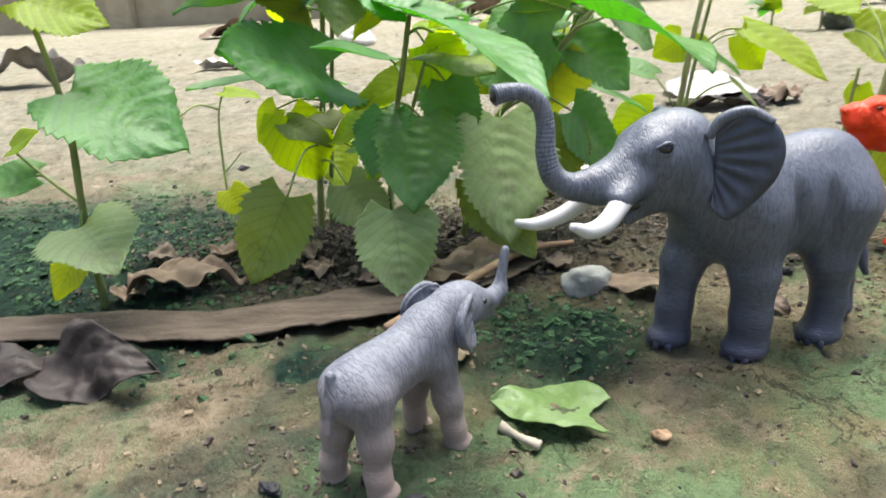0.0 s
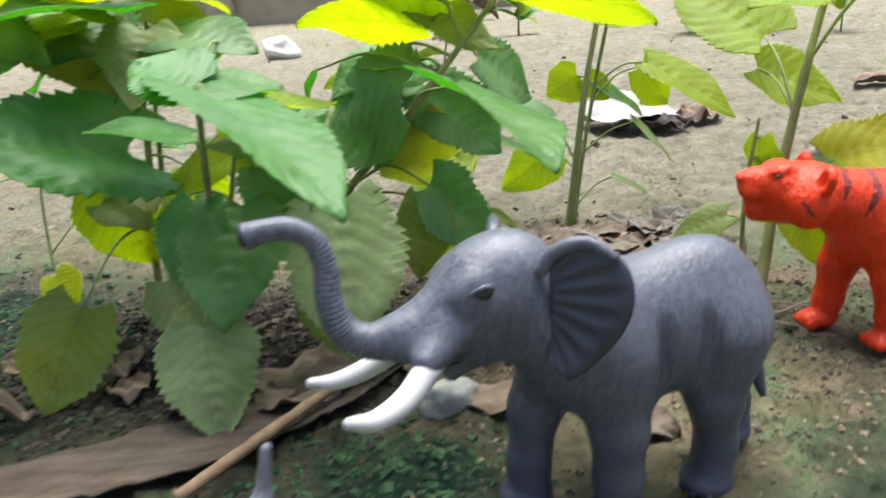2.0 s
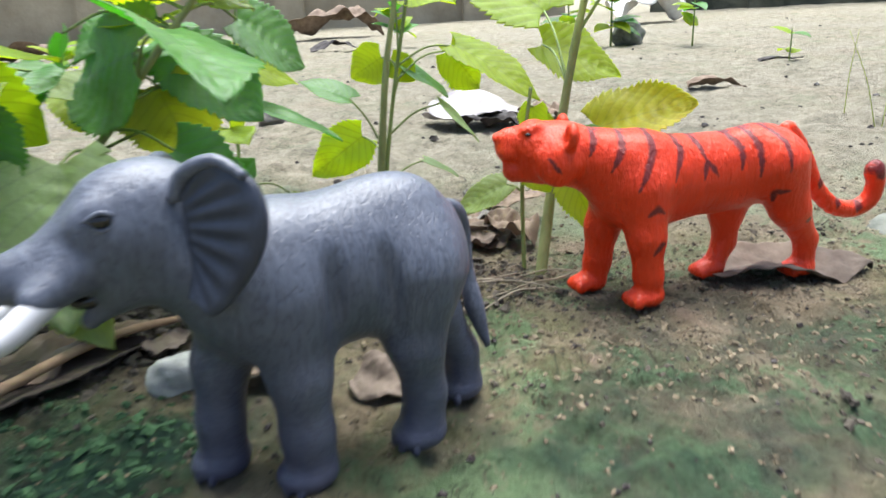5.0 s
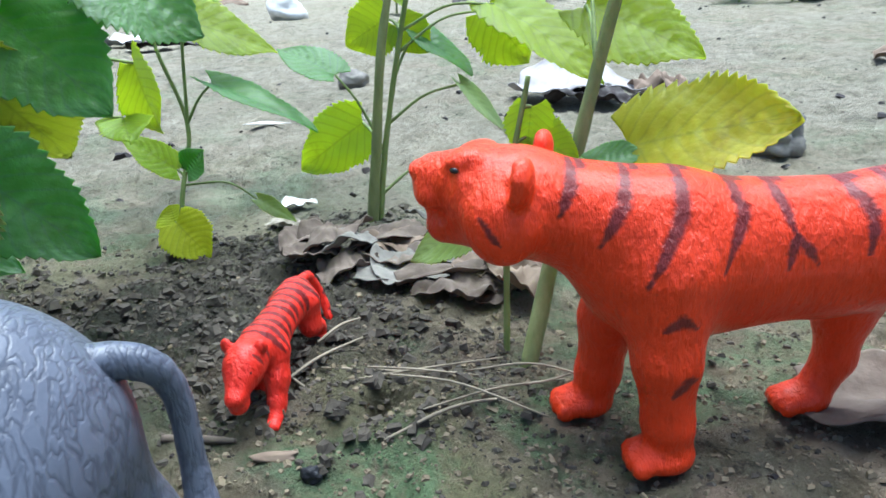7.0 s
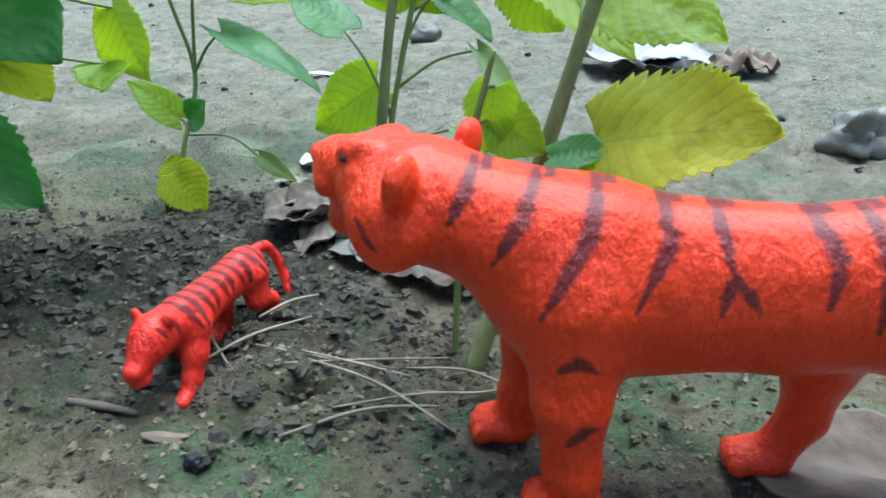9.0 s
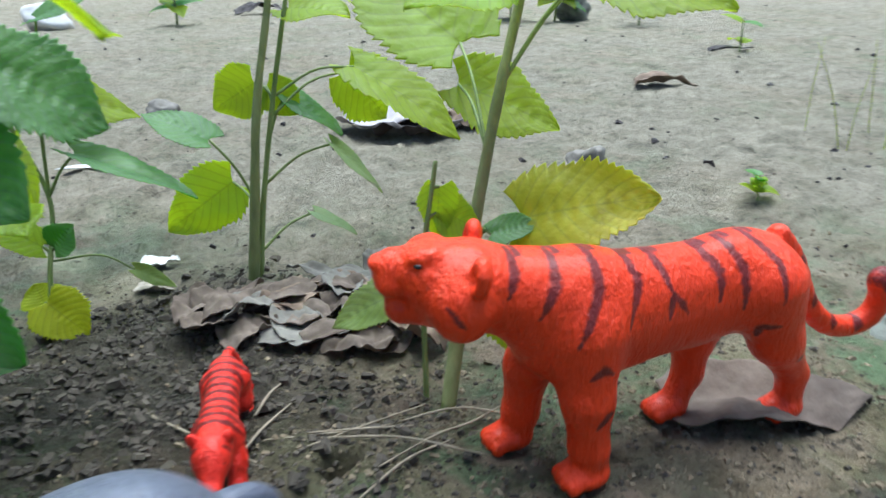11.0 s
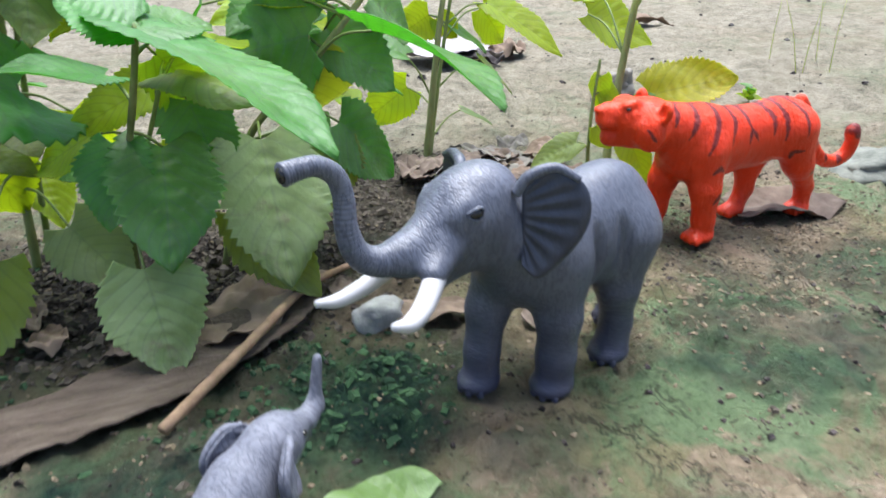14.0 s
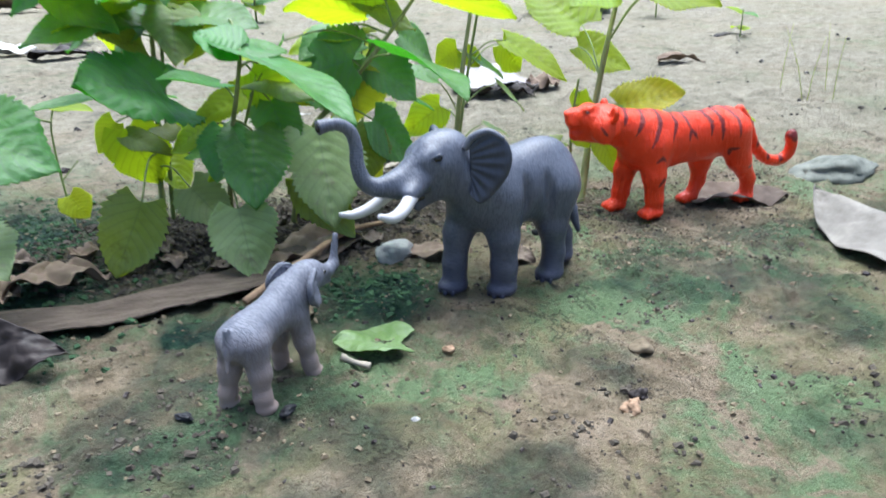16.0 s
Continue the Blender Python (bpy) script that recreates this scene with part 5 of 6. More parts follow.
# the slim seedling behind the tiger cub
seedling([[(0.158, 0.585, 0, 0.0013), (0.160, 0.596, 0.035, 0.0012), (0.163, 0.610, 0.068, 0.0011), (0.152, 0.614, 0.105, 0.0009), (0.147, 0.615, 0.135, 0.0007)],
          [(0.163, 0.610, 0.068, 0.0009), (0.166, 0.613, 0.110, 0.0008), (0.172, 0.615, 0.150, 0.0006)],
          [(0.161, 0.600, 0.040, 0.0006), (0.182, 0.602, 0.040, 0.0005), (0.196, 0.604, 0.030, 0.0004)]],
         [((0.163, 0.610, 0.070), (0.1763, 0.6154, 0.0880), (0.2305, 0.6043, 0.0640), 0.026, (0.2, -0.15, 1.0), G, dict(fold=0.35, droop=0.10, wave=0.02)),
          ((0.161, 0.602, 0.045), (0.1580, 0.6000, 0.0480), (0.1330, 0.5980, 0.0660), 0.018, (0.0, -0.6, 0.8), LI, FLAT),
          ((0.161, 0.602, 0.045), (0.1630, 0.6000, 0.0470), (0.1740, 0.5980, 0.0580), 0.018, (0.0, -0.8, 0.5), G, FLAT),
          ((0.159, 0.590, 0.020), (0.1580, 0.5880, 0.0240), (0.1740, 0.5850, 0.0060), 0.028, (0.0, -0.9, 0.4), YE, FLAT),
          ((0.159, 0.590, 0.020), (0.1560, 0.5920, 0.0220), (0.1520, 0.5980, 0.0300), 0.020, (0.0, -0.9, 0.4), YE, FLAT),
          ((0.196, 0.604, 0.030), (0.1960, 0.6040, 0.0300), (0.2140, 0.6060, 0.0170), 0.010, (0.0, -0.5, 0.8), OL, FLAT),
          ((0.150, 0.614, 0.110), (0.1600, 0.6200, 0.1200), (0.2050, 0.6400, 0.1000), 0.034, (0.1, -0.6, 0.8), LI, FLAT),
          ((0.147, 0.615, 0.130), (0.1450, 0.6150, 0.1360), (0.1100, 0.6100, 0.1300), 0.034, (0.1, -0.3, 0.9), LI, FLAT),
          ((0.172, 0.615, 0.150), (0.1720, 0.6150, 0.1500), (0.2000, 0.6100, 0.1600), 0.034, (0.1, -0.3, 0.9), G, FLAT)],
         "slim forked seedling with small green and yellow leaves", 16)

# the two-stemmed seedling standing in a heap of dry leaves
seedling([[(0.2525, 0.6150, 0, 0.0032), (0.2570, 0.6165, 0.050, 0.0027), (0.2635, 0.6180, 0.105, 0.0022), (0.2740, 0.6250, 0.155, 0.0017), (0.2850, 0.6300, 0.220, 0.0014)],
          [(0.2560, 0.6180, 0, 0.0018), (0.2630, 0.6200, 0.060, 0.0015), (0.2760, 0.6270, 0.125, 0.0013), (0.2950, 0.6350, 0.205, 0.0010)]],
         [((0.2600, 0.636, 0.050), (0.2383, 0.6209, 0.0900), (0.2060, 0.6370, 0.1020), 0.026, (0.1, -0.45, 0.9), G, FLAT),
          ((0.2600, 0.636, 0.048), (0.2470, 0.6440, 0.0610), (0.2090, 0.6480, 0.0340), 0.038, (0.0, -0.9, 0.4), LI, FLAT),
          ((0.2700, 0.640, 0.065), (0.3016, 0.6280, 0.0823), (0.3269, 0.6197, 0.0543), 0.018, (0.3, -0.2, 0.9), PA, FLAT),
          ((0.2640, 0.638, 0.085), (0.2800, 0.6400, 0.1080), (0.3080, 0.6300, 0.0860), 0.026, (0.3, -0.3, 0.9), G, FLAT),
          ((0.2615, 0.637, 0.028), (0.2900, 0.6350, 0.0420), (0.3120, 0.6230, 0.0300), 0.014, (0.3, -0.2, 0.9), PA, FLAT),
          ((0.2750, 0.643, 0.110), (0.3200, 0.6560, 0.1200), (0.3752, 0.6277, 0.0800), 0.042, (0.2, -0.6, 0.8), LI, dict(fold=0.2, droop=0.16, wave=0.03)),
          ((0.2740, 0.643, 0.100), (0.3160, 0.6600, 0.1170), (0.3400, 0.6650, 0.0880), 0.044, (0.0, -0.9, 0.5), LI, FLAT),
          ((0.2660, 0.640, 0.108), (0.2640, 0.6390, 0.1150), (0.2420, 0.6400, 0.1020), 0.032, (0.0, -0.9, 0.3), LI, FLAT),
          ((0.2660, 0.640, 0.105), (0.2700, 0.6390, 0.1130), (0.2860, 0.6360, 0.0980), 0.024, (0.0, -0.8, 0.4), LI, FLAT),
          ((0.2700, 0.643, 0.170), (0.2700, 0.6430, 0.1720), (0.2350, 0.6300, 0.1650), 0.040, (0.0, -0.4, 0.9), LI, ARCH),
          ((0.2820, 0.648, 0.150), (0.2850, 0.6450, 0.1520), (0.3150, 0.6250, 0.1480), 0.040, (0.0, -0.4, 0.9), LI, ARCH),
          ((0.2715, 0.644, 0.205), (0.2720, 0.6440, 0.2100), (0.2480, 0.6600, 0.2050), 0.040, (0.0, -0.4, 0.9), LI, ARCH)],
         "two-stemmed seedling with lime leaves in dry leaf litter", 17)

# the seedling beside the tiger
seedling([[(0.3244, 0.4826, 0, 0.0032), (0.3402, 0.5019, 0.060, 0.0027), (0.3555, 0.5138, 0.120, 0.0023), (0.3680, 0.5230, 0.160, 0.0019), (0.3830, 0.5330, 0.225, 0.0013)],
          [(0.3180, 0.4900, 0, 0.0012), (0.3190, 0.4950, 0.060, 0.0011), (0.3260, 0.5010, 0.100, 0.0009)]],
         [((0.3385, 0.4960, 0.066), (0.3575, 0.4890, 0.0775), (0.3965, 0.4570, 0.0920), 0.046, (0.0, -0.75, 0.65), YE, dict(fold=0.08, droop=0.12, wave=0.05)),
          ((0.3450, 0.5010, 0.100), (0.3520, 0.5531, 0.1390), (0.3150, 0.6050, 0.1720), 0.058, (0.0, -0.8, 0.5), LI, FLAT),
          ((0.3500, 0.5040, 0.125), (0.4047, 0.5309, 0.1667), (0.4560, 0.5055, 0.1520), 0.046, (0.1, -0.75, 0.7), LI, ARCH),
          ((0.3500, 0.5100, 0.100), (0.3540, 0.5620, 0.1200), (0.3980, 0.5450, 0.0990), 0.044, (0.1, -0.75, 0.65), LI, FLAT),
          ((0.3260, 0.5010, 0.078), (0.3280, 0.5000, 0.0800), (0.3430, 0.4980, 0.0710), 0.018, (0.0, -0.9, 0.4), LI, FLAT),
          ((0.3500, 0.5040, 0.125), (0.4030, 0.5310, 0.1680), (0.3800, 0.5150, 0.1900), 0.040, (0.0, -0.7, 0.6), LI, FLAT),
          ((0.3260, 0.5010, 0.090), (0.3270, 0.5000, 0.0900), (0.3250, 0.4980, 0.0700), 0.017, (0.0, -0.8, 0.5), LI, FLAT),
          ((0.3380, 0.4960, 0.060), (0.3440, 0.4900, 0.0530), (0.3560, 0.4800, 0.0220), 0.026, (0.0, -1.0, 0.2), LI, HANG),
          ((0.3190, 0.4950, 0.055), (0.3220, 0.4930, 0.0600), (0.3330, 0.4900, 0.0450), 0.018, (0.0, -1.0, 0.2), LI, HANG),
          ((0.3390, 0.4970, 0.068), (0.3450, 0.4900, 0.0720), (0.3620, 0.4830, 0.0770), 0.016, (0.0, -0.5, 0.8), G, FLAT),
          ((0.3180, 0.4940, 0.045), (0.3100, 0.4950, 0.0500), (0.2830, 0.5050, 0.0330), 0.020, (0.0, -0.6, 0.8), OL, ARCH),
          ((0.3560, 0.5080, 0.165), (0.3620, 0.5050, 0.1700), (0.4000, 0.4850, 0.1620), 0.044, (0.0, -0.3, 0.9), LI, ARCH),
          ((0.3560, 0.5080, 0.160), (0.3500, 0.5060, 0.1620), (0.3150, 0.5000, 0.1550), 0.044, (0.0, -0.4, 0.9), LI, ARCH)],
         "green-stemmed seedling with lime and spotted yellow leaves", 18)


# ---- things lying on the ground ----
def litter(name, x, y, length, width, turn, material, label, curl=0.25, crumple=0.25, lift=0.0, tilt=0.0, seed=0, teeth=0, category="dry leaf", group="", lobe=0.02, fold=0.2, roll=0.0):
    """A fallen leaf resting on the soil."""
    m = pose(x, y, 0, 0, 0, turn) @ pose(0, 0, 0, roll, tilt, 0) @ pose(-length / 2, 0, 0)
    v, f, uv = leaf_mesh(length, width, fold=fold, droop=curl, wave=0.06, teeth=teeth, lobe=lobe, seed=seed, crumple=crumple)
    w = np.array(m)
    p = v @ w[:3, :3].T + w[:3, 3]
    drop = np.min(p[:, 2] - ground_z(p[:, 0], p[:, 1]))
    p[:, 2] += lift - drop - 0.0008
    c = p.mean(axis=0)
    ob = mesh_object(name, p - c, f, material)
    layer = ob.data.uv_layers.new(name="UVMap")
    flat = np.empty(len(ob.data.loops), int)
    ob.data.loops.foreach_get("vertex_index", flat)
    layer.data.foreach_set("uv", np.array(uv, np.float32)[flat].ravel())
    so = ob.modifiers.new("thickness", "SOLIDIFY")
    so.thickness, so.offset = 0.0005, 0
    ob.location = c
    return tagged(ob, label, category, group)


def stone(name, x, y, size, material, label, category, seed=0, sink=0.25, turn=0.0, rough=0.3, group=""):
    v, f = ball((0, 0, 0), 1.0, 20, 30)
    rnd = Vector((seed * 3.1, seed * 1.7, 5.0))
    r = random.Random(seed)
    cuts = [(Vector((r.gauss(0, 1), r.gauss(0, 1), r.gauss(0, 0.8))).normalized(), r.uniform(0.62, 0.92)) for _ in range(11)]
    out = []
    for p in v:
        q = Vector(p)
        flat = min([1.0] + [h / q.dot(d) for d, h in cuts if q.dot(d) > 0.3])
        k = flat * 1.12 + rough * noise.noise(q * 1.3 + rnd) + 0.45 * rough * noise.noise(q * 3.1 + rnd) + 0.2 * rough * noise.noise(q * 7 + rnd)
        out.append((p[0] * k * size[0] / 2, p[1] * k * size[1] / 2, p[2] * k * size[2] / 2))
    ob = mesh_object(name, out, f, material)
    ob.matrix_world = pose(x, y, gz(x, y) + size[2] * (0.5 - sink), 0, 0, turn)
    return tagged(ob, label, category, group)


def stick(name, points, material, label, category="twig", count=26, sides=8, rough=0.12, flat=1.0, seed=0, group="", parts=()):
    """A stick along (x, y, height over the soil, radius) points."""
    pts = [(x, y, gz(x, y) + h, r) for x, y, h, r in points]
    c = np.mean([p[:3] for p in pts], axis=0)
    v, f = tube([(p[0] - c[0], p[1] - c[1], p[2] - c[2], p[3]) for p in pts], count, sides, rough=rough, flat=flat, seed=seed)
    ob = mesh_object(name, v, f, material)
    ob.location = c
    return tagged(ob, label, category, group)


def bark_strip():
    """A long curved strip of dry bark with a torn edge and a rolled rim."""
    line = spline([(-0.200, 0.362, 0.022), (-0.100, 0.364, 0.028), (-0.020, 0.366, 0.032), (0.040, 0.382, 0.036), (0.095, 0.412, 0.036), (0.132, 0.440, 0.006)], 90)
    rnd = random.Random(5)
    verts, faces, n = [], [], 11
    bed = np.array([np.mean([gz(x + a, y + b) for a in (-0.012, 0, 0.012) for b in (-0.01, 0, 0.01)]) for x, y, w in line])
    bed = np.convolve(np.pad(bed, 8, mode="edge"), np.ones(17) / 17, mode="valid")
    for i, (x, y, w) in enumerate(line):
        d = line[min(i + 1, 89)] - line[max(i - 1, 0)]
        nx, ny = -d[1], d[0]
        k = math.hypot(nx, ny)
        nx, ny = nx / k, ny / k
        e0, e1 = 0.10 * (lumps(x, 0, 40, 21) - 0.5) + 0.10 * (lumps(x, 0, 400, 25) - 0.5), 0.25 * (lumps(x, 1, 90, 22) - 0.5)
        for j in range(n):
            s = j / (n - 1)
            o = (s - 0.5 + (e0 if s < 0.2 else 0) + (e1 if s > 0.8 else 0)) * w
            px, py = x + nx * o, y + ny * o
            z = float(bed[i]) + 0.0022 + 0.0014 * (2 * s - 1) ** 2 + 0.0014 * float(lumps(px, py, 60, 23)) + 0.0010 * float(lumps(px * 0.5, py * 5, 160, 29)) + 0.0008 * float(lumps(x, 2, 25, 24))
            verts.append((px, py, z))
    for i in range(89):
        for j in range(n - 1):
            faces.append((i * n + j, (i + 1) * n + j, (i + 1) * n + j + 1, i * n + j + 1))
    c = np.mean(verts, axis=0)
    ob = mesh_object("bark_strip", np.array(verts) - c, faces, BARK)
    so = ob.modifiers.new("thickness", "SOLIDIFY")
    so.thickness, so.offset = 0.0012, 1
    ob.location = c
    return tagged(ob, "long curved strip of dry brown bark on soil", "bark")


bark_strip()
litter("dry_leaf", 0.100, 0.430, 0.075, 0.045, 25, DRY, "broad dry brown leaf lying under a twig", 0.12, 0.2, 0.002, 0, 31)
stick("twig", [(0.052, 0.352, 0.004, 0.0024), (0.085, 0.385, 0.009, 0.0023), (0.120, 0.425, 0.012, 0.0020), (0.150, 0.452, 0.008, 0.0015)], TWIG, "straight reddish brown twig lying across dry leaves", seed=3)
litter("green_leaf", 0.1120, 0.2910, 0.035, 0.033, 165, LEAF_FALLEN, "fallen bright green leaf with a folded edge", 0.10, 0.06, 0.0, 0, 33, category="leaf", lobe=0.2)
litter("curled_leaf", -0.056, 0.314, 0.056, 0.032, -14, DRY_DARK, "dark curled rotten leaf beside the bark", 0.50, 0.25, 0.0, 0, 34, roll=38)
litter("curled_leaf", -0.098, 0.322, 0.050, 0.024, 5, DRY_DARK, "dark curled leaf beside another rotten one", 0.3, 0.25, 0.0, 0, 35, roll=8)
stone("stone", 0.1500, 0.4060, (0.025, 0.018, 0.017), STONE_PALE, "angular grey stone on damp soil", "stone", 16, 0.3, 20, 0.18)
litter("dry_leaf", 0.2280, 0.3790, 0.026, 0.022, -35, DRY_BROWN, "small flat brown dry leaf behind elephant legs", 0.10, 0.12, 0.0, 12, 105, roll=25)
stone("stone", 0.584, 0.4840, (0.095, 0.056, 0.022), STONE, "rough grey-green stone half sunk in soil", "stone", 7, 0.35, 10, 0.35)
stick("dry_stalk", [(0.097, 0.278, 0.0025, 0.0020), (0.103, 0.275, 0.003, 0.0013), (0.110, 0.271, 0.0025, 0.0019)], BONE, "short pale dry stalk beside a green leaf", "stalk", seed=5)
litter("dry_leaf", 0.450, 0.4460, 0.085, 0.046, -14, DRY_BROWN, "flat greyish dry leaf under the tiger", 0.05, 0.16, 0.0, 0, 36)
litter("dry_leaf", 0.4720, 0.3260, 0.140, 0.080, 86, DRY_GREY, "large smooth grey dry leaf arched over soil", 0.10, 0.04, 0.0, 0, 37, fold=-0.75)
litter("dry_leaf", 0.412, 0.948, 0.125, 0.085, -22, PETAL, "pale whitish curled leaf on bare soil", 0.22, 0.12, 0.006, 0, 38, roll=14)
litter("curled_leaf", 0.420, 0.912, 0.085, 0.04, -16, DRY_DARK, "dark rotten leaf beneath a whitish one", 0.12, 0.3, 0.0, 0, 39)
litter("dry_leaf", 0.490, 0.950, 0.070, 0.05, 20, DRY, "crumpled brown leaf beside a whitish one", 0.25, 0.45, 0.0, 0, 40)
litter("curled_leaf", 0.805, 1.075, 0.085, 0.035, -14, DRY, "rolled brown leaf alone on bare soil", 0.15, 0.2, 0.0, 0, 41, fold=1.0)
stone("seed_husk", 0.519, 0.745, (0.036, 0.032, 0.028), DRY_GREY, "crumpled grey-brown husk on bare soil", "husk", 9, 0.15, 0, 0.6)
litter("white_flake", 0.1985, 0.6750, 0.022, 0.014, 10, PAPER, "small white flake on dark earth", 0.1, 0.2, 0.002, 0, 42, category="flake")
litter("pale_chip", 0.2000, 0.6350, 0.024, 0.012, -20, BONE, "pale chip of bark on dark earth", 0.1, 0.2, 0.001, 0, 43, category="bark")
rnd = random.Random(77)
for k in range(24):
    a, r = rnd.uniform(-2.9, 0.6), rnd.uniform(0.015, 0.062)
    litter("litter_leaf", 0.270 + r * math.cos(a) * 1.2, 0.600 + r * math.sin(a) * 0.8, rnd.uniform(0.028, 0.05), rnd.uniform(0.016, 0.028), rnd.uniform(0, 360),
           rnd.choice((DRY_GREY, DRY_BROWN, DRY_BROWN, DRY)), "crumpled grey-brown dry leaf heaped round stems", rnd.uniform(0.05, 0.3), rnd.uniform(0.12, 0.3), 0.001 + 0.002 * (k % 4), rnd.uniform(-10, 10), 50 + k, group="leaf litter round the stems")
for k in range(7):
    litter("litter_leaf", rnd.uniform(0.29, 0.33), rnd.uniform(0.535, 0.585), rnd.uniform(0.03, 0.05), rnd.uniform(0.016, 0.028), rnd.uniform(0, 360),
           rnd.choice((DRY_GREY, DRY, DRY_BROWN)), "torn grey-brown dry leaf on soil", rnd.uniform(0.1, 0.4), rnd.uniform(0.25, 0.45), 0.001, 0, 80 + k, group="leaf litter round the stems")
for k in range(7):
    x, y, a, ln = rnd.uniform(0.275, 0.335), rnd.uniform(0.458, 0.492), rnd.uniform(-0.5, 0.5), rnd.uniform(0.03, 0.075)
    stick("straw", [(x - ln / 2 * math.cos(a), y - ln / 2 * math.sin(a), 0.0015, 0.00035), (x, y + rnd.uniform(-0.004, 0.004), 0.003, 0.00045), (x + ln / 2 * math.cos(a), y + ln / 2 * math.sin(a), 0.0015, 0.0003)],
          STRAW, "dry pale straw stalk near the roots", "straw", 12, 6, 0.1, seed=k, group="straw by the tiger")
for x, y, a, ln in ((0.300, 0.448, 0.6, 0.05), (0.250, 0.478, 1.0, 0.05), (0.255, 0.500, 1.2, 0.03), (0.228, 0.485, -0.8, 0.06)):
    stick("straw", [(x - ln / 2 * math.cos(a), y - ln / 2 * math.sin(a), 0.0015, 0.0005), (x, y, 0.003, 0.0006), (x + ln / 2 * math.cos(a), y + ln / 2 * math.sin(a), 0.0015, 0.0004)],
          STRAW, "dry pale straw stalk near the roots", "straw", 12, 6, 0.1, seed=int(x * 1000), group="straw by the tiger")
stone("charcoal_bit", 0.2600, 0.4235, (0.006, 0.005, 0.005), COAL, "small black charred bit on soil", "charcoal", 3, 0.2, 0, 0.4)
stone("charcoal_bit", 0.0690, 0.2420, (0.010, 0.005, 0.004), COAL, "small black charred bit on soil", "charcoal", 4, 0.2, 40, 0.4)
stone("charcoal_bit", 0.0260, 0.2490, (0.009, 0.005, 0.003), COAL, "small black charred bit on soil", "charcoal", 6, 0.2, -30, 0.4)
stone("pebble", 0.1515, 0.2760, (0.0065, 0.0055, 0.004), TWIG, "small reddish brown pebble", "pebble", 8, 0.3, 0, 0.3)
stone("wood_chip", 0.2490, 0.4290, (0.015, 0.004, 0.003), DRY, "brown splinter of wood before the tiger cub", "wood chip", 10, 0.2, 5, 0.3)
litter("dry_leaf", 0.0781, 0.3298, 0.032, 0.022, 70, CRUMB, "tan crumpled scrap of dry leaf on soil", 0.25, 0.35, 0.0, 0, 101)
litter("dry_leaf", -0.0600, 0.4150, 0.060, 0.030, 10, DRY, "crumpled brown leaf behind the bark", 0.3, 0.35, 0.0, 0, 102)
litter("dry_leaf", 0.1800, 0.4000, 0.045, 0.022, -15, DRY, "flat brown leaf behind the elephant", 0.05, 0.15, 0.0, 0, 103)
litter("dry_leaf", 0.300, 0.545, 0.055, 0.016, 8, DRY_BROWN, "dark rolled strip of leaf on earth", 0.1, 0.15, 0.002, 0, 104, fold=0.9)
stone("pebble", 0.242, 0.246, (0.012, 0.010, 0.007), CRUMB, "rounded lump of tan earth", "pebble", 21, 0.3, 0, 0.35)
stone("pebble", 0.214, 0.203, (0.010, 0.008, 0.007), TWIG, "small reddish brown clod of earth", "pebble", 22, 0.3, 30, 0.5)
stone("pebble", 0.220, 0.208, (0.008, 0.007, 0.006), DRY_DARK, "small dark clod of earth", "pebble", 23, 0.3, 10, 0.5)
stone("pebble", 0.1216, 0.2239, (0.0042, 0.0036, 0.0028), STONE_PALE, "small pale pebble on soil", "pebble", 24, 0.3, 0, 0.2)
stick("twig", [(0.212, 0.436, 0.001, 0.0011), (0.223, 0.438, 0.002, 0.0013), (0.234, 0.437, 0.001, 0.0008)], DRY_BROWN, "short dark rotten twig on soil", seed=9)


for k in range(14):
    r = random.Random(300 + k)
    litter("litter_leaf", r.uniform(-0.10, 0.15), r.uniform(0.405, 0.465), r.uniform(0.018, 0.036), r.uniform(0.010, 0.019), r.uniform(0, 360),
           r.choice((DRY_BROWN, DRY_DARK, DRY_BROWN, DRY)), "small rotting brown leaf between bark and stems", r.uniform(0.05, 0.3), r.uniform(0.15, 0.35), 0.001, r.uniform(-8, 8), 320 + k, group="leaf litter behind the bark")


# ---- small crumbs, pebbles and specks of earth ----
def crumbs(name, count, place, size, material, label, seed, category="soil"):
    rnd = random.Random(seed)
    base = [(-1, -1, -0.6), (1, -1, -0.7), (1.1, 0.9, -0.6), (-0.9, 1, -0.7), (-0.6, -0.7, 0.6), (0.7, -0.6, 0.8), (0.6, 0.7, 0.5), (-0.7, 0.6, 0.7)]
    quads = [(0, 3, 2, 1), (4, 5, 6, 7), (0, 1, 5, 4), (1, 2, 6, 5), (2, 3, 7, 6), (3, 0, 4, 7)]
    V, F = [], []
    for _ in range(count):
        x, y = place(rnd)
        s = size[0] * (size[1] / size[0]) ** (rnd.random() ** 2.2)
        e = Euler((rnd.uniform(-0.5, 0.5), rnd.uniform(-0.5, 0.5), rnd.uniform(0, 6.28))).to_matrix()
        z = gz(x, y) + s * 0.12
        k = len(V)
        sx, sy, sz = rnd.uniform(0.6, 1.3), rnd.uniform(0.5, 1.0), rnd.uniform(0.35, 0.8)
        for b in base:
            q = e @ Vector((b[0] * s * sx * rnd.uniform(0.7, 1.2) / 2, b[1] * s * sy * rnd.uniform(0.7, 1.2) / 2, b[2] * s * sz * rnd.uniform(0.7, 1.2) / 2))
            V.append((x + q.x, y + q.y, z + q.z))
        F += [tuple(k + i for i in q) for q in quads]
    ob = mesh_object(name, V, F, material, smooth=False)
    return tagged(ob, label, category, kind="stuff")


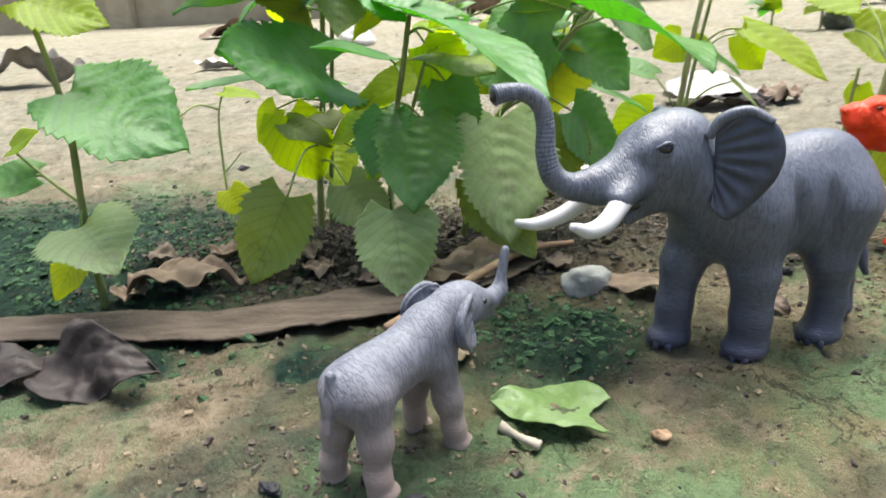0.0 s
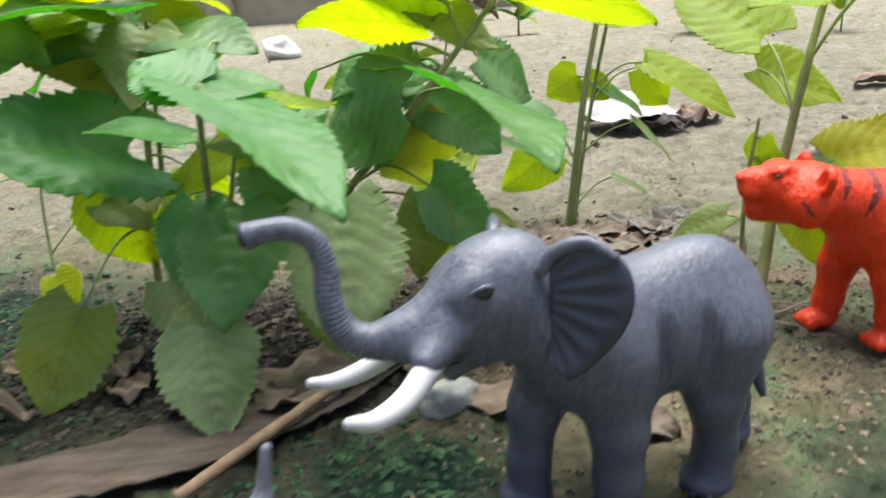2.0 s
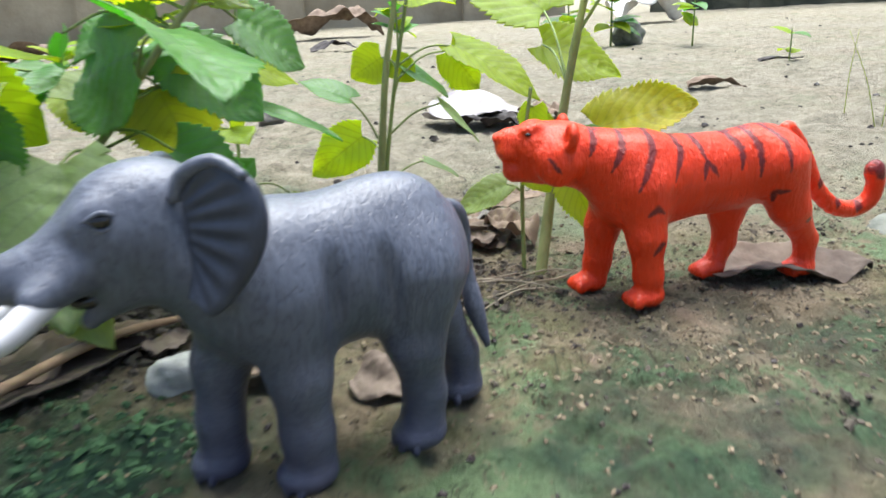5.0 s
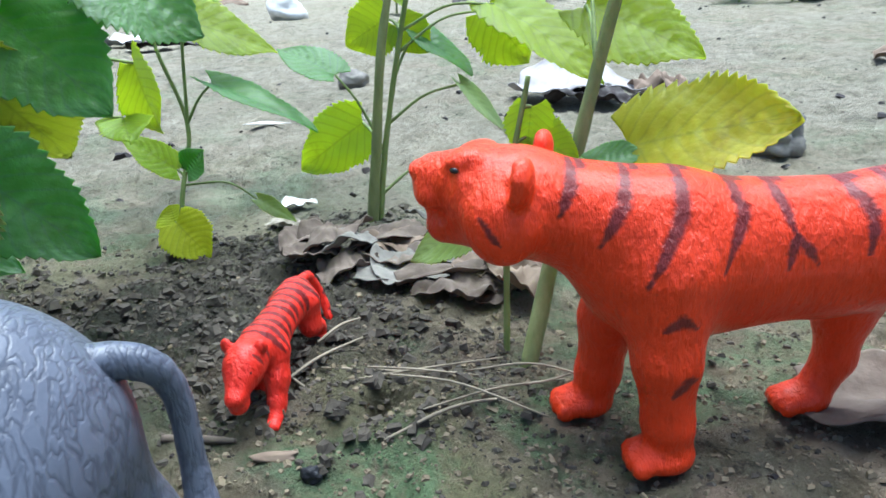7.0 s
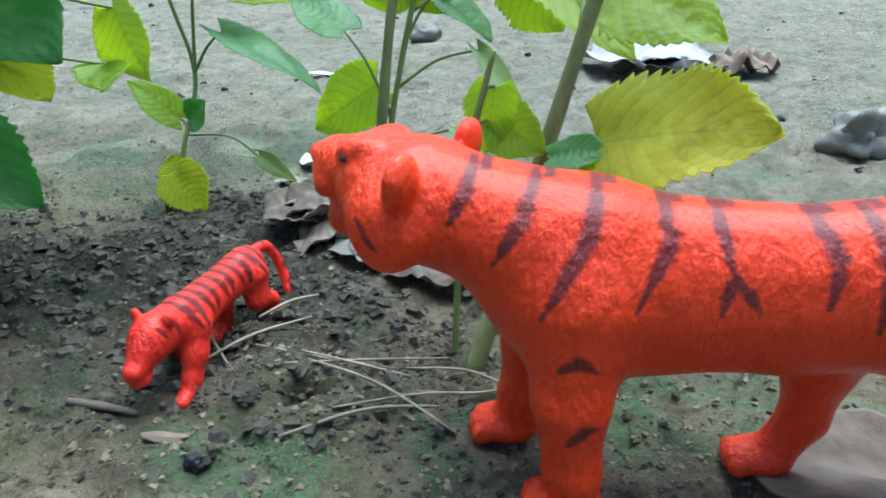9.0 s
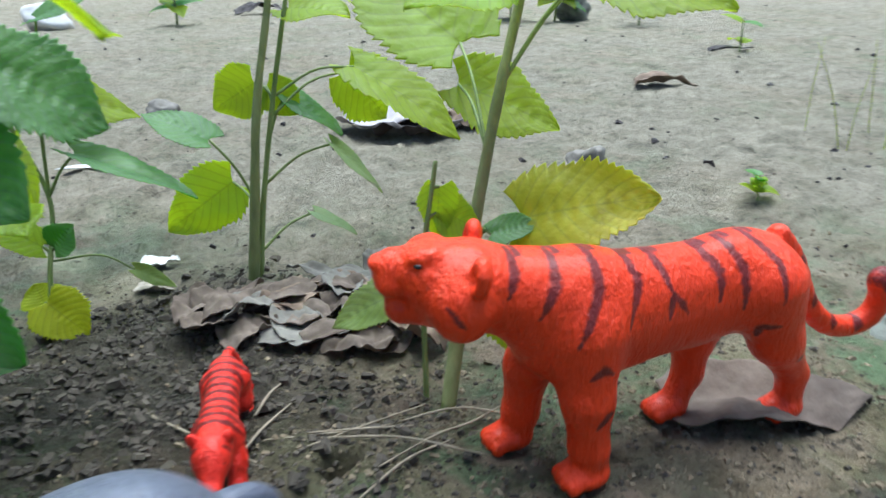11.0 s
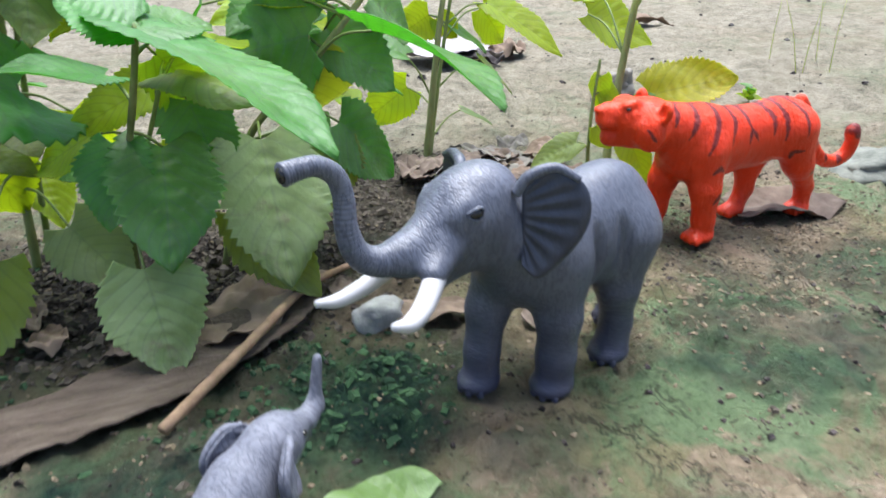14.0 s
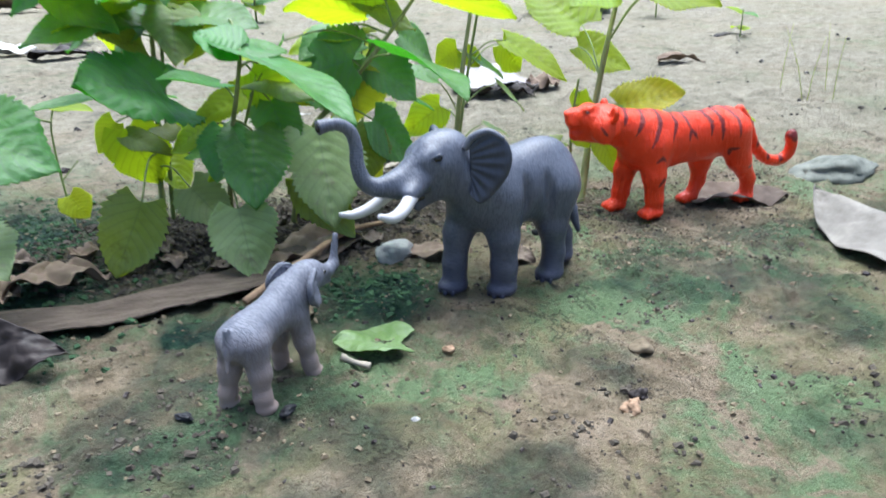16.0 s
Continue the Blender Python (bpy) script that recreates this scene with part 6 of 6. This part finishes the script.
def open_soil(r):
    while True:
        x, y = r.uniform(-0.15, 0.62), r.uniform(0.16, 0.62)
        if r.random() < 0.25 + float(lumps(x, y, 18, 40)):
            return x, y


def rooted(r):
    while True:
        x, y = r.uniform(-0.22, 0.33), r.uniform(0.38, 0.68)
        if r.random() < float(dirt(x, y)):
            return x, y


def distant(r):
    d = 0.62 + 2.2 * r.random() ** 1.7
    return 0.2 + d * r.uniform(-0.7, 1.1), 0.05 + d


crumbs("soil_crumbs", 5500, open_soil, (0.0007, 0.0034), CRUMB, "loose brown crumbs of soil scattered about", 1)
crumbs("dark_soil_clods", 9000, rooted, (0.0010, 0.0068), CLOD, "dark loose clods of earth round the roots", 2)
crumbs("dark_specks", 1600, open_soil, (0.0007, 0.0036), DRY_DARK, "dark specks of rotted leaf on soil", 3, "litter")
crumbs("pale_grit", 80, open_soil, (0.0008, 0.0032), CRUMB, "pale bits of grit and straw on soil", 4, "grit")
def mossy(r):
    while True:
        if r.random() < 0.13:
            x, y = 0.115 + r.gauss(0, 0.042), 0.365 + r.gauss(0, 0.024)
        else:
            x, y = r.uniform(-0.42, 0.0), r.uniform(0.30, 0.64)
        k = math.exp(-(((x + 0.20) / 0.22) ** 2 + ((y - 0.47) / 0.16) ** 2) ** 2) + math.exp(-(((x - 0.115) / 0.05) ** 2 + ((y - 0.365) / 0.03) ** 2))
        if r.random() < k * (0.3 + float(lumps(x, y, 30, 44))):
            return x, y


def clustered(r):
    while True:
        x, y = r.uniform(-0.12, 0.60), r.uniform(0.12, 0.55)
        if r.random() < max(0.0, float(lumps(x, y, 24, 47)) * float(lumps(x, y, 70, 48)) * 2.4 - 0.75):
            return x, y


def trodden(r):
    while True:
        x, y = r.gauss(0.37, 0.10), r.gauss(0.43, 0.055)
        if r.random() < 0.2 + float(lumps(x, y, 40, 51)) and y > 0.33:
            return x, y


crumbs("loose_earth", 3200, trodden, (0.0007, 0.0036), CRUMB, "loose brown crumbs of earth near the tiger", 8)
crumbs("dark_earth_bits", 1100, trodden, (0.0007, 0.0032), CLOD, "dark bits of earth near the tiger", 9)
crumbs("moss_tufts", 6500, mossy, (0.0012, 0.0060), MOSS_M, "dark green cushions of moss on damp soil", 6, "moss")
crumbs("dark_soil_bits", 3600, clustered, (0.0008, 0.0042), CLOD, "dark clustered bits of earth on soil", 7)
crumbs("distant_litter", 520, distant, (0.0015, 0.011), DRY_DARK, "dark scraps of leaf on the bare ground", 5, "litter")


# ---- far things on the bare ground ----
def weed(x, y, height, leaves, size, seed, label="small lime-green weed on bare ground"):
    r = random.Random(seed)
    z = gz(x, y)
    root = tagged(new("weed"), label, "plant", "weeds on the bare ground")
    v, f = tube([(x, y, z - 0.004, size * 0.05), (x + 0.01 * size, y, z + height * 0.5, size * 0.04), (x, y, z + height, size * 0.025)], 10, 6)
    mesh_object("stem", v, f, STEM_M, root)
    for k in range(leaves):
        a, h = r.uniform(0, 6.28), z + height * r.uniform(0.25, 1.0)
        b = (x + 0.1 * size * math.cos(a), y + 0.1 * size * math.sin(a), h)
        t = (b[0] + size * math.cos(a), b[1] + size * math.sin(a), h + size * r.uniform(-0.4, 0.5))
        leaf_object("leaf", b, t, (0, -0.3, 1), size * 0.7, r.choice((LEAF_LIME, LEAF_LIME, LEAF_GREEN)), root, seed=seed * 7 + k, teeth=10)
    return root


weed(1.09, 2.06, 0.19, 16, 0.075, 1)
weed(1.00, 2.16, 0.15, 12, 0.075, 2)
weed(1.24, 1.88, 0.14, 7, 0.055, 3)
weed(1.10, 1.31, 0.060, 4, 0.035, 4)
weed(0.612, 0.655, 0.020, 10, 0.013, 5)
weed(0.10, 2.35, 0.14, 9, 0.07, 6)
weed(-0.35, 2.0, 0.12, 9, 0.06, 7)
weed(0.55, 2.6, 0.16, 10, 0.08, 8)
litter("dead_leaf", 0.02, 3.35, 0.13, 0.09, 10, ORANGE, "bright orange dead leaf far off", 0.3, 0.3, 0.02, 0, 90)
litter("curled_leaf", 0.34, 2.67, 0.17, 0.09, 5, DRY_DARK, "dark curved dead leaf on bare ground", 0.3, 0.2, 0.0, 0, 91)
litter("curled_leaf", 0.42, 3.80, 0.50, 0.26, 10, DRY, "large brown dead leaf far off", 0.35, 0.3, 0.0, 0, 92)
litter("plastic_sheet", 1.83, 3.25, 0.42, 0.24, 15, PAPER, "crumpled white sheet lying far off", 0.3, 0.35, 0.0, 0, 93, category="sheet")
litter("dry_leaf", 1.10, 1.33, 0.10, 0.03, 8, DRY_DARK, "dark flat dead leaf on bare ground", 0.1, 0.1, 0.0, 0, 94)
litter("dry_leaf", -0.90, 1.68, 0.26, 0.17, 20, DRY_GREY, "large pale grey dead leaf on bare ground", 0.3, 0.3, 0.0, 0, 95)
litter("dry_leaf", -0.48, 1.83, 0.15, 0.10, -10, PAPER, "whitish dead leaf on bare ground", 0.3, 0.2, 0.0, 0, 96)
litter("dry_leaf", -0.88, 3.45, 0.42, 0.2, 3, DRY, "wide brown dead leaf far off", 0.2, 0.2, 0.0, 0, 97)
litter("dry_leaf", -0.32, 1.72, 0.16, 0.06, 8, DRY_DARK, "dark dead leaf on bare ground", 0.2, 0.2, 0.0, 0, 98)
stone("stone", -0.227, 2.37, (0.12, 0.09, 0.08), PAPER, "rounded pale stone on bare ground", "stone", 12, 0.2, 0, 0.2)
stone("stone", 0.165, 1.11, (0.040, 0.030, 0.026), DRY_GREY, "small pinkish stone on bare ground", "stone", 13, 0.2, 0, 0.35)
stone("stone", 1.15, 2.07, (0.09, 0.07, 0.09), STONE, "dark grey stone on bare ground", "stone", 14, 0.2, 0, 0.35)
litter("wood_chip", 0.116, 0.905, 0.044, 0.009, 2, PAPER, "flat white splinter of wood on soil", 0.02, 0.05, 0.001, 0, 99, category="wood chip")
for k in range(5):
    r = random.Random(200 + k)
    x, y = r.uniform(0.78, 0.87), r.uniform(0.73, 0.82)
    lean, tall = r.uniform(-0.018, 0.024), r.uniform(0.07, 0.15)
    stick("grass_blade", [(x, y, 0, 0.0005), (x + lean * 0.7, y + 0.005, tall * 0.5, 0.0004), (x + lean * 2.0, y + 0.01, tall, 0.0002)], LEAF_OLIVE, "thin upright blade of grass", "grass", 14, 5, 0, seed=k, group="thin grass on bare ground")


def far_wall(name, a, b, height, thick, material, label, posts):
    """A boundary wall with a coping and piers, rooted in the ground."""
    a, b = Vector((*a, 0)), Vector((*b, 0))
    d = (b - a)
    length = d.length
    turn = math.degrees(math.atan2(d.y, d.x))
    mid = (a + b) / 2
    root = tagged(new(name), label, "wall", kind="structure")
    root.matrix_world = pose(mid.x, mid.y, 0, 0, 0, turn)

    def box(part_name, cx, cy, cz, sx, sy, sz, m):
        bm = bmesh.new()
        bmesh.ops.create_cube(bm, size=1.0)
        bmesh.ops.scale(bm, vec=(sx, sy, sz), verts=bm.verts)
        bmesh.ops.bevel(bm, geom=bm.edges[:], offset=0.012, segments=2, affect="EDGES")
        me = bpy.data.meshes.new(part_name)
        bm.to_mesh(me)
        bm.free()
        me.materials.append(m)
        ob = new(part_name, me)
        ob.parent = root
        ob.location = (cx, cy, cz)
    box("panel", 0, 0, height / 2 - 0.2, length, thick, height + 0.4, material)
    box("coping", 0, 0, height + 0.04, length + 0.06, thick + 0.10, 0.08, material)
    for k in range(posts):
        box("pier", -length / 2 + (k + 0.5) * length / posts, -thick / 2 - 0.035, height / 2 - 0.2, 0.22, 0.08, height + 0.38, material)
    return root


far_wall("wall_north", (-7.5, 6.6), (2.3, 5.6), 1.3, 0.22, PLASTER, "stained tan boundary wall beyond the yard", 7)
far_wall("wall_east", (2.7, 4.9), (9.0, 1.2), 1.3, 0.25, MOSSY, "dark mossy masonry wall beyond the yard", 5)
